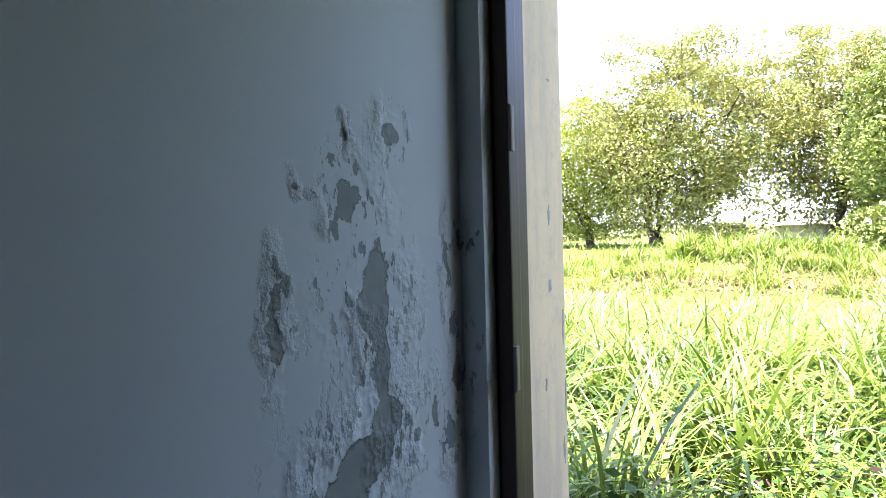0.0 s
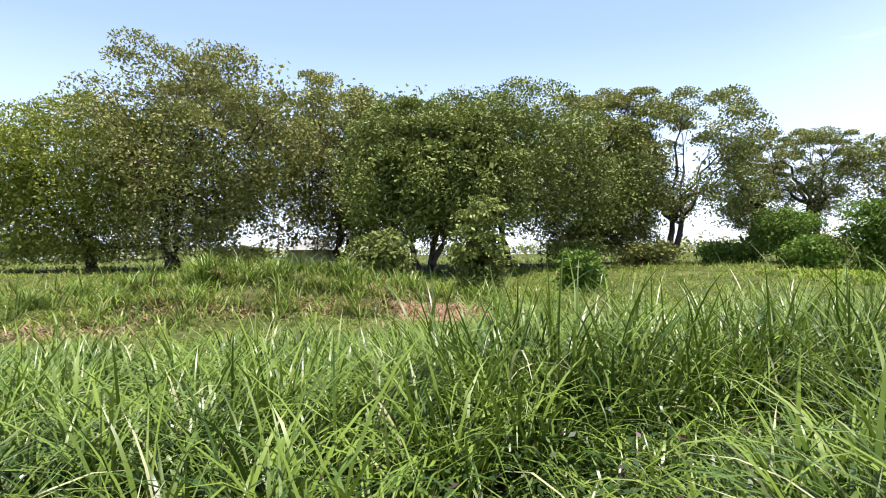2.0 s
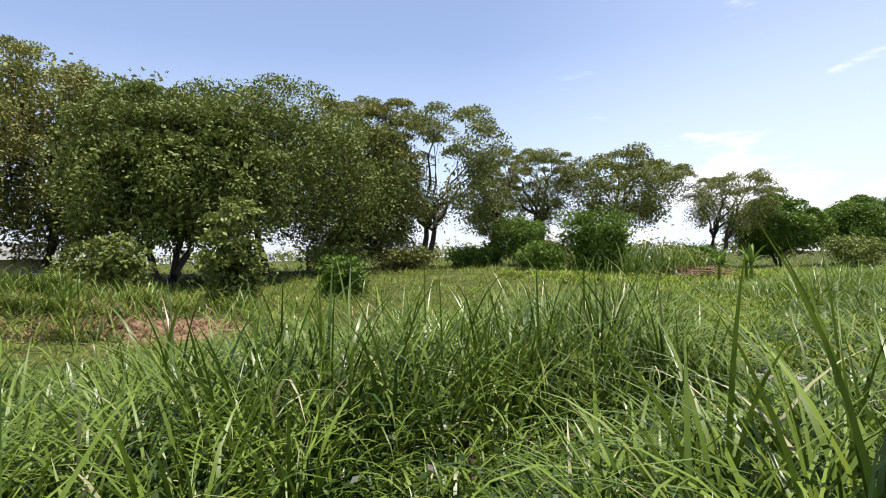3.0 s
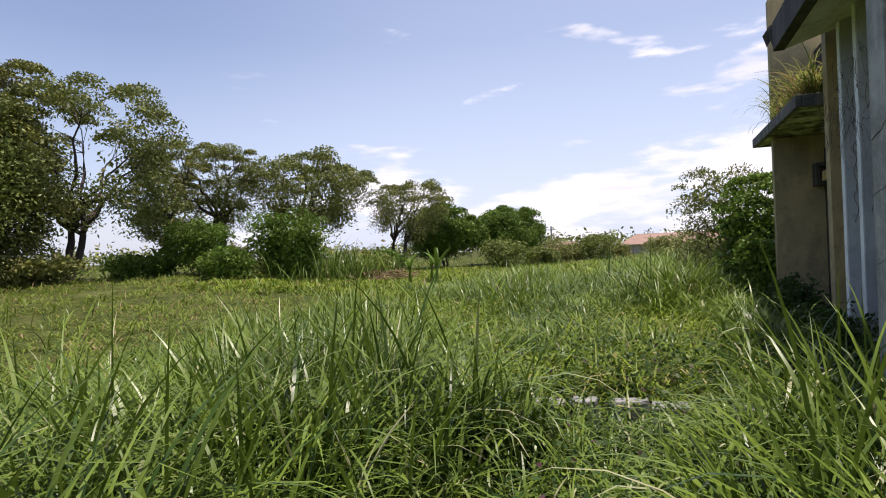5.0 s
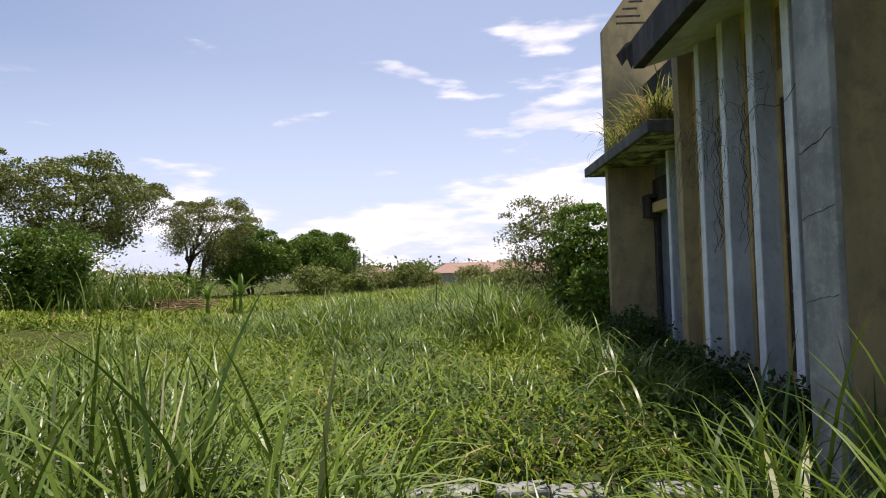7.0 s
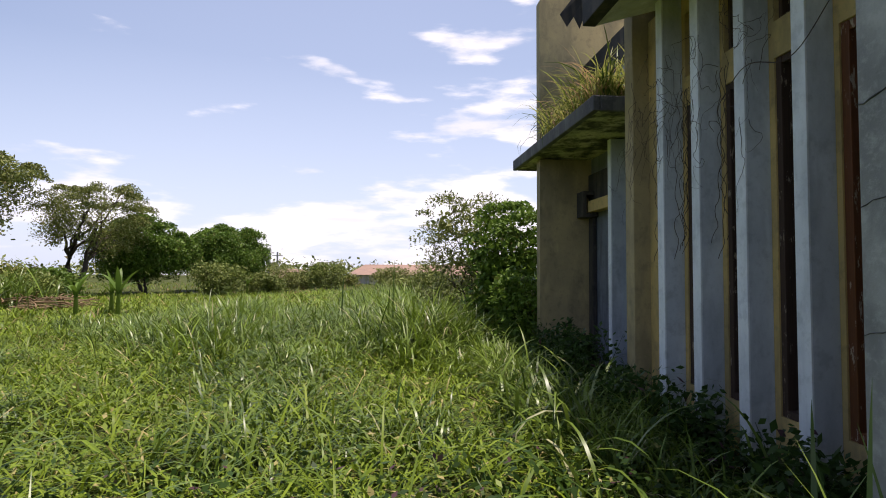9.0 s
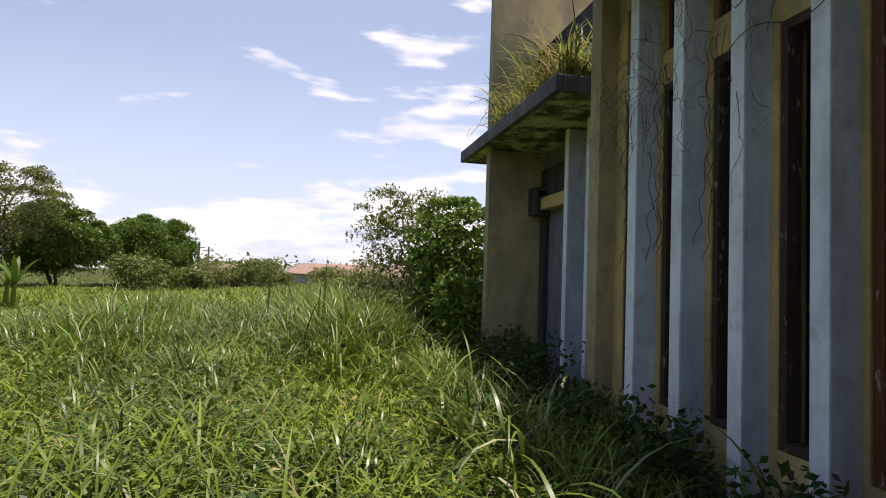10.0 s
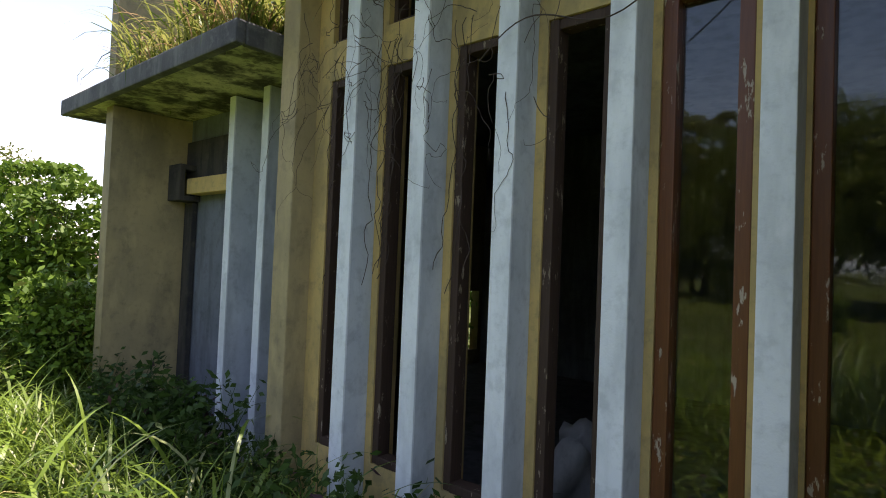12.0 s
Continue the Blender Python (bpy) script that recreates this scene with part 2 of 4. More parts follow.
_nt.links.new(_co, _sp.inputs[0])
_soil = step_node(_nt, math_node(_nt, "SUBTRACT", math_node(_nt, "MULTIPLY", _n2, 5.0), _sp.outputs["Value"]), 1.0, 1.8)
_c = mix_node(_nt, _soil, _c, (0.25, 0.15, 0.09))
_c = mix_node(_nt, step_node(_nt, noise_node(_nt, _co, 1.3, 6, 0.6, (1, 1, 1), (7, 3, 0)), 0.66, 0.74), _c, (0.17, 0.11, 0.065))
_nt.links.new(_c, _b.inputs["Base Color"])
_b.inputs["Roughness"].default_value = 0.95
_b.inputs["Specular IOR Level"].default_value = 0.1
bump_node(_nt, _b, _n2, 0.8, 0.08)

# white paint peeling off plaster, with blistered patches
M_PEEL, _nt, _b = nodes_of("peeling_white_paint")
_co = geo_pos(_nt)
_warp = _nt.nodes.new("ShaderNodeTexNoise")
_warp.inputs["Scale"].default_value, _warp.inputs["Detail"].default_value = 16.0, 10.0
_warp.inputs["Roughness"].default_value = 0.68
_nt.links.new(_co, _warp.inputs["Vector"])
_wv = _nt.nodes.new("ShaderNodeVectorMath"); _wv.operation = "MULTIPLY_ADD"
_wv.inputs[1].default_value, _wv.inputs[2].default_value = (0.075, 0.075, 0.075), (-0.0375, -0.0375, -0.0375)
_nt.links.new(_warp.outputs["Color"], _wv.inputs[0])
_wp = _nt.nodes.new("ShaderNodeVectorMath"); _wp.operation = "ADD"
_nt.links.new(_co, _wp.inputs[0]); _nt.links.new(_wv.outputs["Vector"], _wp.inputs[1])
_mask = None
for _y, _z, _ry, _rz in ((2.70, 1.545, 0.032, 0.075), (2.69, 1.50, 0.05, 0.05), (2.705, 1.40, 0.028, 0.08), (2.715, 1.30, 0.05, 0.035), (2.66, 1.245, 0.075, 0.04), (2.60, 1.19, 0.06, 0.05), (2.62, 1.69, 0.02, 0.035), (2.645, 1.70, 0.014, 0.02), (2.75, 1.815, 0.022, 0.02), (2.463, 1.535, 0.009, 0.03), (2.466, 1.48, 0.011, 0.03), (2.592, 1.637, 0.009, 0.016), (2.508, 1.711, 0.005, 0.008), (2.549, 1.70, 0.007, 0.004), (2.549, 1.554, 0.005, 0.006), (2.625, 1.80, 0.007, 0.012), (2.587, 1.75, 0.007, 0.008), (2.647, 1.749, 0.007, 0.014), (2.937, 1.56, 0.008, 0.045), (2.878, 1.27, 0.014, 0.035), (2.96, 1.44, 0.008, 0.03), (2.975, 1.33, 0.012, 0.05), (2.94, 1.20, 0.02, 0.03), (2.81, 1.24, 0.012, 0.02), (2.985, 1.62, 0.01, 0.02)):
    _d = _nt.nodes.new("ShaderNodeVectorMath"); _d.operation = "SUBTRACT"
    _d.inputs[1].default_value = (-0.735, _y, _z)
    _nt.links.new(_wp.outputs["Vector"], _d.inputs[0])
    _s = _nt.nodes.new("ShaderNodeVectorMath"); _s.operation = "MULTIPLY"
    _s.inputs[1].default_value = (0.0, 1 / _ry, 1 / _rz)
    _nt.links.new(_d.outputs["Vector"], _s.inputs[0])
    _l = _nt.nodes.new("ShaderNodeVectorMath"); _l.operation = "LENGTH"
    _nt.links.new(_s.outputs["Vector"], _l.inputs[0])
    _mask = _l.outputs["Value"] if _mask is None else math_node(_nt, "MINIMUM", _mask, _l.outputs["Value"])
_bare = math_node(_nt, "SUBTRACT", 1.0, step_node(_nt, _mask, 0.93, 1.03))
_chip = step_node(_nt, noise_node(_nt, _co, 48.0, 6, 0.65, (1, 1, 0.5)), 0.575, 0.595)
_zone = math_node(_nt, "SUBTRACT", 1.0, step_node(_nt, _mask, 1.2, 4.0))
_chips = math_node(_nt, "MULTIPLY", _chip, _zone)
_blis = math_node(_nt, "MULTIPLY", math_node(_nt, "MULTIPLY", noise_node(_nt, _co, 42.0, 5, 0.6), _zone), step_node(_nt, noise_node(_nt, _co, 9.0, 3, 0.5), 0.45, 0.6))
_tone = mix_node(_nt, noise_node(_nt, _co, 2.2, 4), (0.72, 0.77, 0.79), (0.62, 0.67, 0.69))
_c = mix_node(_nt, math_node(_nt, "MAXIMUM", _bare, _chips), _tone, mix_node(_nt, noise_node(_nt, _co, 30, 5), (0.20, 0.23, 0.23), (0.32, 0.36, 0.36)))
_nt.links.new(_c, _b.inputs["Base Color"])
_b.inputs["Roughness"].default_value = 0.7
_h = math_node(_nt, "SUBTRACT", math_node(_nt, "MULTIPLY", _blis, 1.4), math_node(_nt, "MAXIMUM", _bare, _chips))
bump_node(_nt, _b, _h, 1.0, 0.008)


# ---- building helpers ----
def mesh_of(name, bm):
    me = bpy.data.meshes.new(name)
    bm.to_mesh(me)
    bm.free()
    return me


def box(bm, x0, x1, y0, y1, z0, z1, bevel=0.0):
    r = bmesh.ops.create_cube(bm, size=1.0)
    vs = r["verts"]
    for v in vs:
        v.co = Vector(((x0 + x1) / 2 + v.co.x * (x1 - x0), (y0 + y1) / 2 + v.co.y * (y1 - y0), (z0 + z1) / 2 + v.co.z * (z1 - z0)))
    if bevel:
        es = list({e for v in vs for e in v.link_edges})
        bmesh.ops.bevel(bm, geom=es, offset=bevel, segments=2, profile=0.6, affect="EDGES")
    return vs


def part(name, bm, material, parent=None, label=""):
    ob = new(name, mesh_of(name, bm))
    ob.data.materials.append(material)
    if parent is not None:
        ob.parent = parent
    return tagged(ob, label)


def solid(name, boxes, material, parent=None, label="", bevel=0.0):
    bm = bmesh.new()
    for b in boxes:
        box(bm, *b, bevel=bevel)
    return part(name, bm, material, parent, label)


def structure(name, boxes, material, label, category, bevel=0.0):
    return tagged(solid(name, boxes, material, None, "", bevel), label, category, "", "structure")


def empty(name, at, label, category, group=""):
    ob = new(name)
    ob.location = at
    return tagged(ob, label, category, group)


def child(name, me, material, parent, label=""):
    ob = new(name, me)
    if not me.materials:
        me.materials.append(material)
    ob.parent = parent
    ob.matrix_parent_inverse = Matrix.Translation(-Vector(parent.location))
    return tagged(ob, label)


def raw_mesh(name, verts, quads, material, smooth=False):
    """A mesh from numpy arrays of corners and four-cornered faces."""
    me = bpy.data.meshes.new(name)
    me.vertices.add(len(verts))
    me.vertices.foreach_set("co", np.ascontiguousarray(verts, dtype=np.float32).ravel())
    me.loops.add(quads.size)
    me.loops.foreach_set("vertex_index", np.ascontiguousarray(quads, dtype=np.int32).ravel())
    me.polygons.add(len(quads))
    me.polygons.foreach_set("loop_start", np.arange(0, quads.size, 4, dtype=np.int32))
    me.polygons.foreach_set("loop_total", np.full(len(quads), 4, dtype=np.int32))
    if smooth:
        me.polygons.foreach_set("use_smooth", np.ones(len(quads), dtype=bool))
    me.update(calc_edges=True)
    me.materials.append(material)
    return me


def tubes(paths, sides=5):
    """Corners and faces of tapered tubes; a path is an array of rows x, y, z, radius."""
    vs, fs, base = [], [], 0
    for p in paths:
        p = np.asarray(p, float)
        n = len(p)
        d = np.gradient(p[:, :3], axis=0)
        d /= np.linalg.norm(d, axis=1, keepdims=True) + 1e-9
        ref = np.where(np.abs(d[:, 2:3]) > 0.9, [[1.0, 0, 0]], [[0, 0, 1.0]])
        a = np.cross(d, ref)
        a /= np.linalg.norm(a, axis=1, keepdims=True) + 1e-9
        b = np.cross(d, a)
        ang = np.arange(sides) * 2 * np.pi / sides
        ring = p[:, None, :3] + p[:, None, 3:4] * (np.cos(ang)[None, :, None] * a[:, None] + np.sin(ang)[None, :, None] * b[:, None])
        vs.append(ring.reshape(-1, 3))
        i, k = np.meshgrid(np.arange(n - 1), np.arange(sides), indexing="ij")
        k2 = (k + 1) % sides
        fs.append(np.stack([i * sides + k, i * sides + k2, (i + 1) * sides + k2, (i + 1) * sides + k], -1).reshape(-1, 4) + base)
        base += n * sides
    return np.concatenate(vs), np.concatenate(fs)


def smoothstep(a, b, x):
    t = np.clip((x - a) / (b - a), 0, 1)
    return t * t * (3 - 2 * t)


def ground_z(x, y):
    """Height of the ground: level by the house, rising to the tree line, with a weedy mound."""
    x, y = np.asarray(x, float), np.asarray(y, float)
    d = np.hypot(x - 2, y - 5)
    z = (0.25 + 0.62 * smoothstep(0.4, 0.8, (y - 5) / (d + 0.1))) * smoothstep(11, 32, d)
    mound = np.exp(-((x + 1.3) / 4.5) ** 2 - ((y - 20.6) / 2.3) ** 2)
    z = z + mound * (0.98 + 0.16 * np.sin(2.1 * x + 0.8) * np.sin(1.9 * y) + 0.08 * np.sin(4.7 * x + 2 * y))
    z = z + 0.20 * smoothstep(6.25, 6.9, x) * (1 - smoothstep(9, 14, y)) * smoothstep(-2, 4.4, y)
    bumps = 0.05 * np.sin(x * 1.3 + 0.7 * y) * np.sin(y * 1.1 - 0.4 * x) + 0.03 * np.sin(x * 3.1) * np.sin(y * 2.7)
    return z + bumps * smoothstep(4.6, 8, y)


def blades(name, x, y, length, width, material, rng, segs=4, lean=(0.05, 0.5), bend=(0.4, 1.6), z=None, heading=None):
    """Arching grass blades as one mesh: each a tapered folded ribbon."""
    n = len(x)
    z = ground_z(x, y) - 0.02 if z is None else z
    head = rng.uniform(0, 2 * np.pi, n) if heading is None else heading
    th0, bd = rng.uniform(*lean, n), rng.uniform(*bend, n)
    step = length / segs
    px, pz = np.zeros(n), np.zeros(n)
    hx, hy = np.cos(head), np.sin(head)
    twist = rng.uniform(-0.6, 0.6, n)
    rows = []
    for k in range(segs + 1):
        s = k / segs
        th = th0 + bd * s ** 1.6
        if k:
            px = px + np.sin(th) * step
            pz = pz + np.cos(th) * step
        w = width * (0.55 + 0.9 * s) * (1 - s ** 2.2) if k < segs else width * 0.03
        w = np.maximum(w, width * 0.03) * 0.5
        a = head + np.pi / 2 + twist * s
        cx, cy = x + hx * px, y + hy * px
        rows.append(np.stack([np.stack([cx - np.cos(a) * w, cy - np.sin(a) * w, z + pz], -1), np.stack([cx + np.cos(a) * w, cy + np.sin(a) * w, z + pz], -1)], 1))
    v = np.concatenate(rows, 1).reshape(-1, 3)
    per = 2 * (segs + 1)
    k = np.arange(segs) * 2
    q = np.stack([k, k + 1, k + 3, k + 2], -1)
    f = (np.arange(n)[:, None, None] * per + q[None]).reshape(-1, 4)
    return raw_mesh(name, v, f, material, True)


def leaves(centres, size, ratio, rng, droop=0.3, normal_up=0.5):
    """Corners and faces of pointed leaf quads folded to random sides."""
    n = len(centres)
    a = rng.uniform(0, 2 * np.pi, n)
    el = rng.normal(-droop, 0.5, n)
    u = np.stack([np.cos(a) * np.cos(el), np.sin(a) * np.cos(el), np.sin(el)], -1)
    r = rng.normal(0, 1, (n, 3)) * (1 - normal_up) + np.array([0, 0, normal_up])
    w = np.cross(u, r)
    w /= np.linalg.norm(w, axis=1, keepdims=True) + 1e-9
    s = size * rng.uniform(0.6, 1.3, n)
    L, W = u * s[:, None], w * (s * ratio)[:, None] * 0.5
    c = centres
    v = np.stack([c - L * 0.5, c + W - L * 0.05, c + L * 0.5, c - W - L * 0.05], 1).reshape(-1, 3)
    return v, np.arange(4 * n).reshape(-1, 4)


# ---- ground ----
def build_ground():
    u = np.linspace(-1, 1, 221)
    gx = 4 + 12 * np.sinh(u * 5.2) / np.sinh(1.0) * 0.28
    gy = 8 + 12 * np.sinh(u * 5.2) / np.sinh(1.0) * 0.28
    X, Y = np.meshgrid(gx, gy, indexing="ij")
    Z = ground_z(X, Y)
    inside = (Y < 3.6) & (X > -3) & (X < 13.1) & (Y > -4)
    Z = np.where(inside, -0.25, Z)
    n = len(u)
    i, k = np.meshgrid(np.arange(n - 1), np.arange(n - 1), indexing="ij")
    f = np.stack([i * n + k, (i + 1) * n + k, (i + 1) * n + k + 1, i * n + k + 1], -1).reshape(-1, 4)
    me = raw_mesh("ground", np.stack([X, Y, Z], -1).reshape(-1, 3), f, M_GROUND, True)
    tagged(new("ground", me), "uneven grassy ground with patches of bare reddish soil", "ground", "", "structure")


build_ground()

# ---- the house: walls, openings, roof ----
FIN_X = [9.3, 8.7, 8.1, 7.5, 6.9]           # far edge of each fin
BAY = [(9.36, 9.70), (8.77, 9.13), (8.17, 8.53), (7.57, 7.93), (6.965, 7.345), (6.42, 6.765)]
WIN_LO, WIN_HI, CLE_LO, CLE_HI, EAVE = 0.68, 3.25, 3.52, 4.12, 4.36


def facade_boxes():
    out, edge = [], 9.95
    for a, b in sorted(BAY, reverse=True):
        out.append((b, edge, 3.5, 3.7, -0.2, EAVE))
        out += [(a, b, 3.5, 3.7, -0.2, WIN_LO), (a, b, 3.5, 3.7, WIN_HI, CLE_LO), (a, b, 3.5, 3.7, CLE_HI, EAVE)]
        edge = a
    out.append((6.06, edge, 3.5, 3.7, -0.2, EAVE))
    return out


facade = empty("wall_facade", (8.0, 3.6, 0.0), "yellow painted plaster wall between window bays", "wall")
tagged(facade, "", "", "", "structure")
for bx in facade_boxes():
    bm = bmesh.new()
    box(bm, *bx)
    child("wall_panel", mesh_of("wall_panel", bm), M_YELLOW, facade)
# unseen stretch of front, filled in plain between doorway and pier
structure("wall_front", [(0.16, 6.06, 3.2, 3.5, -0.2, EAVE)], M_BEIGE, "beige plastered front wall, an unseen stretch filled in", "wall")
structure("wall_entrance", [(-3.0, -1.0, 3.19, 3.7, -0.2, EAVE), (-0.82, 0.16, 3.19, 3.6, 2.76, EAVE)], M_BEIGE_DOOR, "cream plastered wall round the doorway", "wall")
structure("wall_room", [(-0.95, -0.735, -1.5, 3.19, -0.2, 3.0), (-0.735, -0.677, 3.0, 3.048, -0.2, 3.0)], M_PEEL, "white painted interior wall with peeling patches of paint", "wall")
structure("wall_room_inner", [(0.15, 0.35, 3.02, 3.19, -0.2, 3.0), (0.35, 5.0, 3.02, 3.19, -0.2, 3.0), (-0.735, 0.15, 3.07, 3.19, 2.76, 3.0)], M_PEEL, "white painted interior wall beside the doorway", "wall")
# unseen walls added so that daylight reaches this room only through the door
structure("wall_room_back", [(-0.735, 3.4, -1.7, -1.5, -0.2, 3.0), (3.4, 3.6, -1.7, 3.02, -0.2, 3.0)], M_ROOM_SHADE, "unseen plaster walls added to close the entrance room", "wall")
structure("floor", [(-0.735, 3.4, -1.5, 3.75, -0.1, 0.10), (4.9, 12.95, -2.6, 3.45, -0.1, 0.14)], M_FLOOR, "dusty grey cement floor", "floor")
structure("ceiling", [(-0.95, 3.6, -1.7, 3.19, 3.0, 3.15), (4.7, 12.95, -2.8, 3.45, 4.25, 4.345)], M_ROOM_SHADE, "plain plaster ceiling", "ceiling")
structure("wall_hall", [(4.7, 4.9, -2.8, 3.2, -0.2, 4.25), (4.9, 12.95, -2.8, -2.6, -0.2, 4.25)], M_ROOM_SHADE, "bluish plaster walls of the empty hall, toned dark for its shade", "wall")

# cream fin beside the doorway
trim = structure("trim_doorway", [(-1.0, -0.82, 3.19, 3.9, -0.1, EAVE)], M_BEIGE_DOOR, "cream painted concrete fin beside the doorway", "fin", 0.008)


def chip(y, z, w, h, seed):
    """A flake of paint gone from the doorway fin."""
    rng = np.random.default_rng(seed)
    bm = bmesh.new()
    vs = [bm.verts.new((-0.8185, y + math.cos(a) * w * r, z + math.sin(a) * h * r)) for a, r in ((k * 2 * math.pi / 14, rng.uniform(0.45, 1.1)) for k in range(14))]
    face = bm.faces.new(vs)
    ext = bmesh.ops.extrude_face_region(bm, geom=[face])
    for v in ext["geom"]:
        if isinstance(v, bmesh.types.BMVert):
            v.co.x -= 0.003
    bmesh.ops.recalc_face_normals(bm, faces=bm.faces)
    part("chip", bm, M_CONCRETE, trim, "grey patch where the paint has flaked")


for k, (y, z, w, h) in enumerate(((3.755, 1.69, 0.012, 0.035), (3.752, 1.45, 0.02, 0.028), (3.775, 2.155, 0.02, 0.006), (3.87, 1.30, 0.01, 0.07), (3.885, 1.05, 0.008, 0.09), (3.86, 0.85, 0.012, 0.05), (3.70, 1.12, 0.008, 0.03))):
    chip(y, z, w, h, k + 1)


def door_frame():
    top = empty("door_frame", (-0.35, 3.1, 0.1), "dark glossy wooden door frame with an empty opening", "door frame")
    for s, nm in ((-1, "jamb"), (1, "jamb")):
        bm = bmesh.new()
        if s < 0:
            box(bm, -0.734, -0.671, 3.052, 3.13, 0.1, 2.70, 0.003)
            box(bm, -0.671, -0.634, 3.046, 3.096, 0.1, 2.70, 0.005)
            box(bm, -0.734, -0.655, 3.13, 3.188, 0.1, 2.70, 0.003)
        else:
            box(bm, 0.095, 0.149, 3.07, 3.13, 0.1, 2.70, 0.003)
            box(bm, 0.07, 0.149, 3.13, 3.188, 0.1, 2.70, 0.003)
        child(nm, mesh_of(nm, bm), M_VARNISH, top)
    bm = bmesh.new()
    box(bm, -0.734, 0.149, 3.072, 3.186, 2.70, 2.758, 0.003)
    child("head", mesh_of("head", bm), M_VARNISH, top)
    for z in (1.86, 1.33, 0.62):
        bm = bmesh.new()
        box(bm, -0.633, -0.629, 3.052, 3.066, z - 0.05, z + 0.05, 0.001)
        bmesh.ops.create_cone(bm, cap_ends=True, segments=8, radius1=0.005, radius2=0.005, depth=0.1, matrix=Matrix.Translation((-0.630, 3.046, z)))
        child("hinge", mesh_of("hinge", bm), M_STEEL, top, "worn steel hinge leaf")


door_frame()


def fin(x, lo=-0.1, hi=EAVE):
    top = empty("concrete_fin", (x - 0.057, 3.8, lo), "pale painted vertical concrete fin, front strip whitened for sky light", "fin", "facade fins")
    # front strip carries the sky-lit tone, shaft the shaded one
    for nm, bx, m, lb in (("shaft", (x - 0.115, x, 3.7, 3.886, lo, hi), M_FIN_SHADED, "grey-blue shaft in the shaded tone"), ("front_edge", (x - 0.117, x + 0.002, 3.886, 3.902, lo, hi), M_FIN_LIT, "front strip coloured whiter for the sky light on it")):
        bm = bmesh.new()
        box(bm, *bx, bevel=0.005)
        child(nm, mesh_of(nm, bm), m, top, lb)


for x in FIN_X:
    fin(x, -0.1, EAVE - 0.02)

def corner_pier():
    top = empty("corner_pier", (6.23, 4.0, 0.0), "broad wall-like pier with cracked grey face and brown side", "pier")
    for nm, bx, m in (("face", (6.055, 6.405, 4.40, 4.45, -0.1, EAVE - 0.22), M_PIER), ("body", (6.06, 6.40, 3.5, 4.40, -0.1, EAVE - 0.22), M_BEIGE)):
        bm = bmesh.new()
        box(bm, *bx, bevel=0.01)
        child(nm, mesh_of(nm, bm), m, top)
    rng = np.random.default_rng(3)
    for z0, z1, w in ((2.42, 2.54, 0.005), (1.98, 2.03, 0.003), (1.42, 1.50, 0.0025)):
        t = np.linspace(0, 1, 12)
        pts = np.stack([6.40 - 0.34 * t, np.full(12, 4.451), z0 + (z1 - z0) * t + np.cumsum(rng.normal(0, 0.006, 12)), w * rng.uniform(0.5, 1.2, 12)], -1)
        v, f = tubes([pts], 4)
        child("crack", raw_mesh("crack", v, f, M_EDGE), M_EDGE, top, "dark crack in the render")


corner_pier()
tagged(solid("post", [(9.86, 10.06, 3.62, 3.88, -0.1, 4.62)], M_BEIGE, None, "", 0.012), "beige weathered square post beside the canopy", "post")


def window(i, a, b, wood, glazed):
    top = empty(f"window_{i}", ((a + b) / 2, 3.6, WIN_LO), "tall narrow window with brown wooden frame" + (", glazed" if glazed else ", its glass gone"), "window")
    tagged(top, "", "", "", "structure")
    f = 0.065 if glazed else 0.055
    for nm, bx in (("stile", (a + 0.002, a + f, 3.585, 3.69, WIN_LO + 0.002, WIN_HI - 0.002)), ("stile", (b - f, b - 0.002, 3.585, 3.69, WIN_LO + 0.002, WIN_HI - 0.002)),
                   ("head", (a + f, b - f, 3.59, 3.685, WIN_HI - f, WIN_HI - 0.002)), ("sill", (a + f, b - f, 3.59, 3.70, WIN_LO + 0.002, WIN_LO + f))):
        bm = bmesh.new()
        box(bm, *bx, bevel=0.006)
        child(nm, mesh_of(nm, bm), wood, top)
    if glazed:
        bm = bmesh.new()
        box(bm, a + f - 0.004, b - f + 0.004, 3.625, 3.631, WIN_LO + f, WIN_HI - f)
        pane = child("pane", mesh_of("pane", bm), M_GLASS, top, "dusty reflecting glass pane")
        pane.visible_shadow = False
    return top


for i, (a, b) in enumerate(BAY):
    window(i + 1, a, b, M_WOODOLD if i < 4 else M_WOOD, i > 3)


def clerestory(a, b):
    bm = bmesh.new()
    for bx in ((a, a + 0.035, 3.56, 3.66, CLE_LO, CLE_HI), (b - 0.035, b, 3.56, 3.66, CLE_LO, CLE_HI), (a + 0.035, b - 0.035, 3.56, 3.66, CLE_LO, CLE_LO + 0.035), (a + 0.035, b - 0.035, 3.56, 3.66, CLE_HI - 0.035, CLE_HI)):
        box(bm, *bx, bevel=0.004)
    tagged(part("vent_frame", bm, M_WOODOLD), "small dark wooden vent frame above a window", "vent", "vents above windows")


for a, b in BAY:
    clerestory(a + 0.004, b - 0.004)

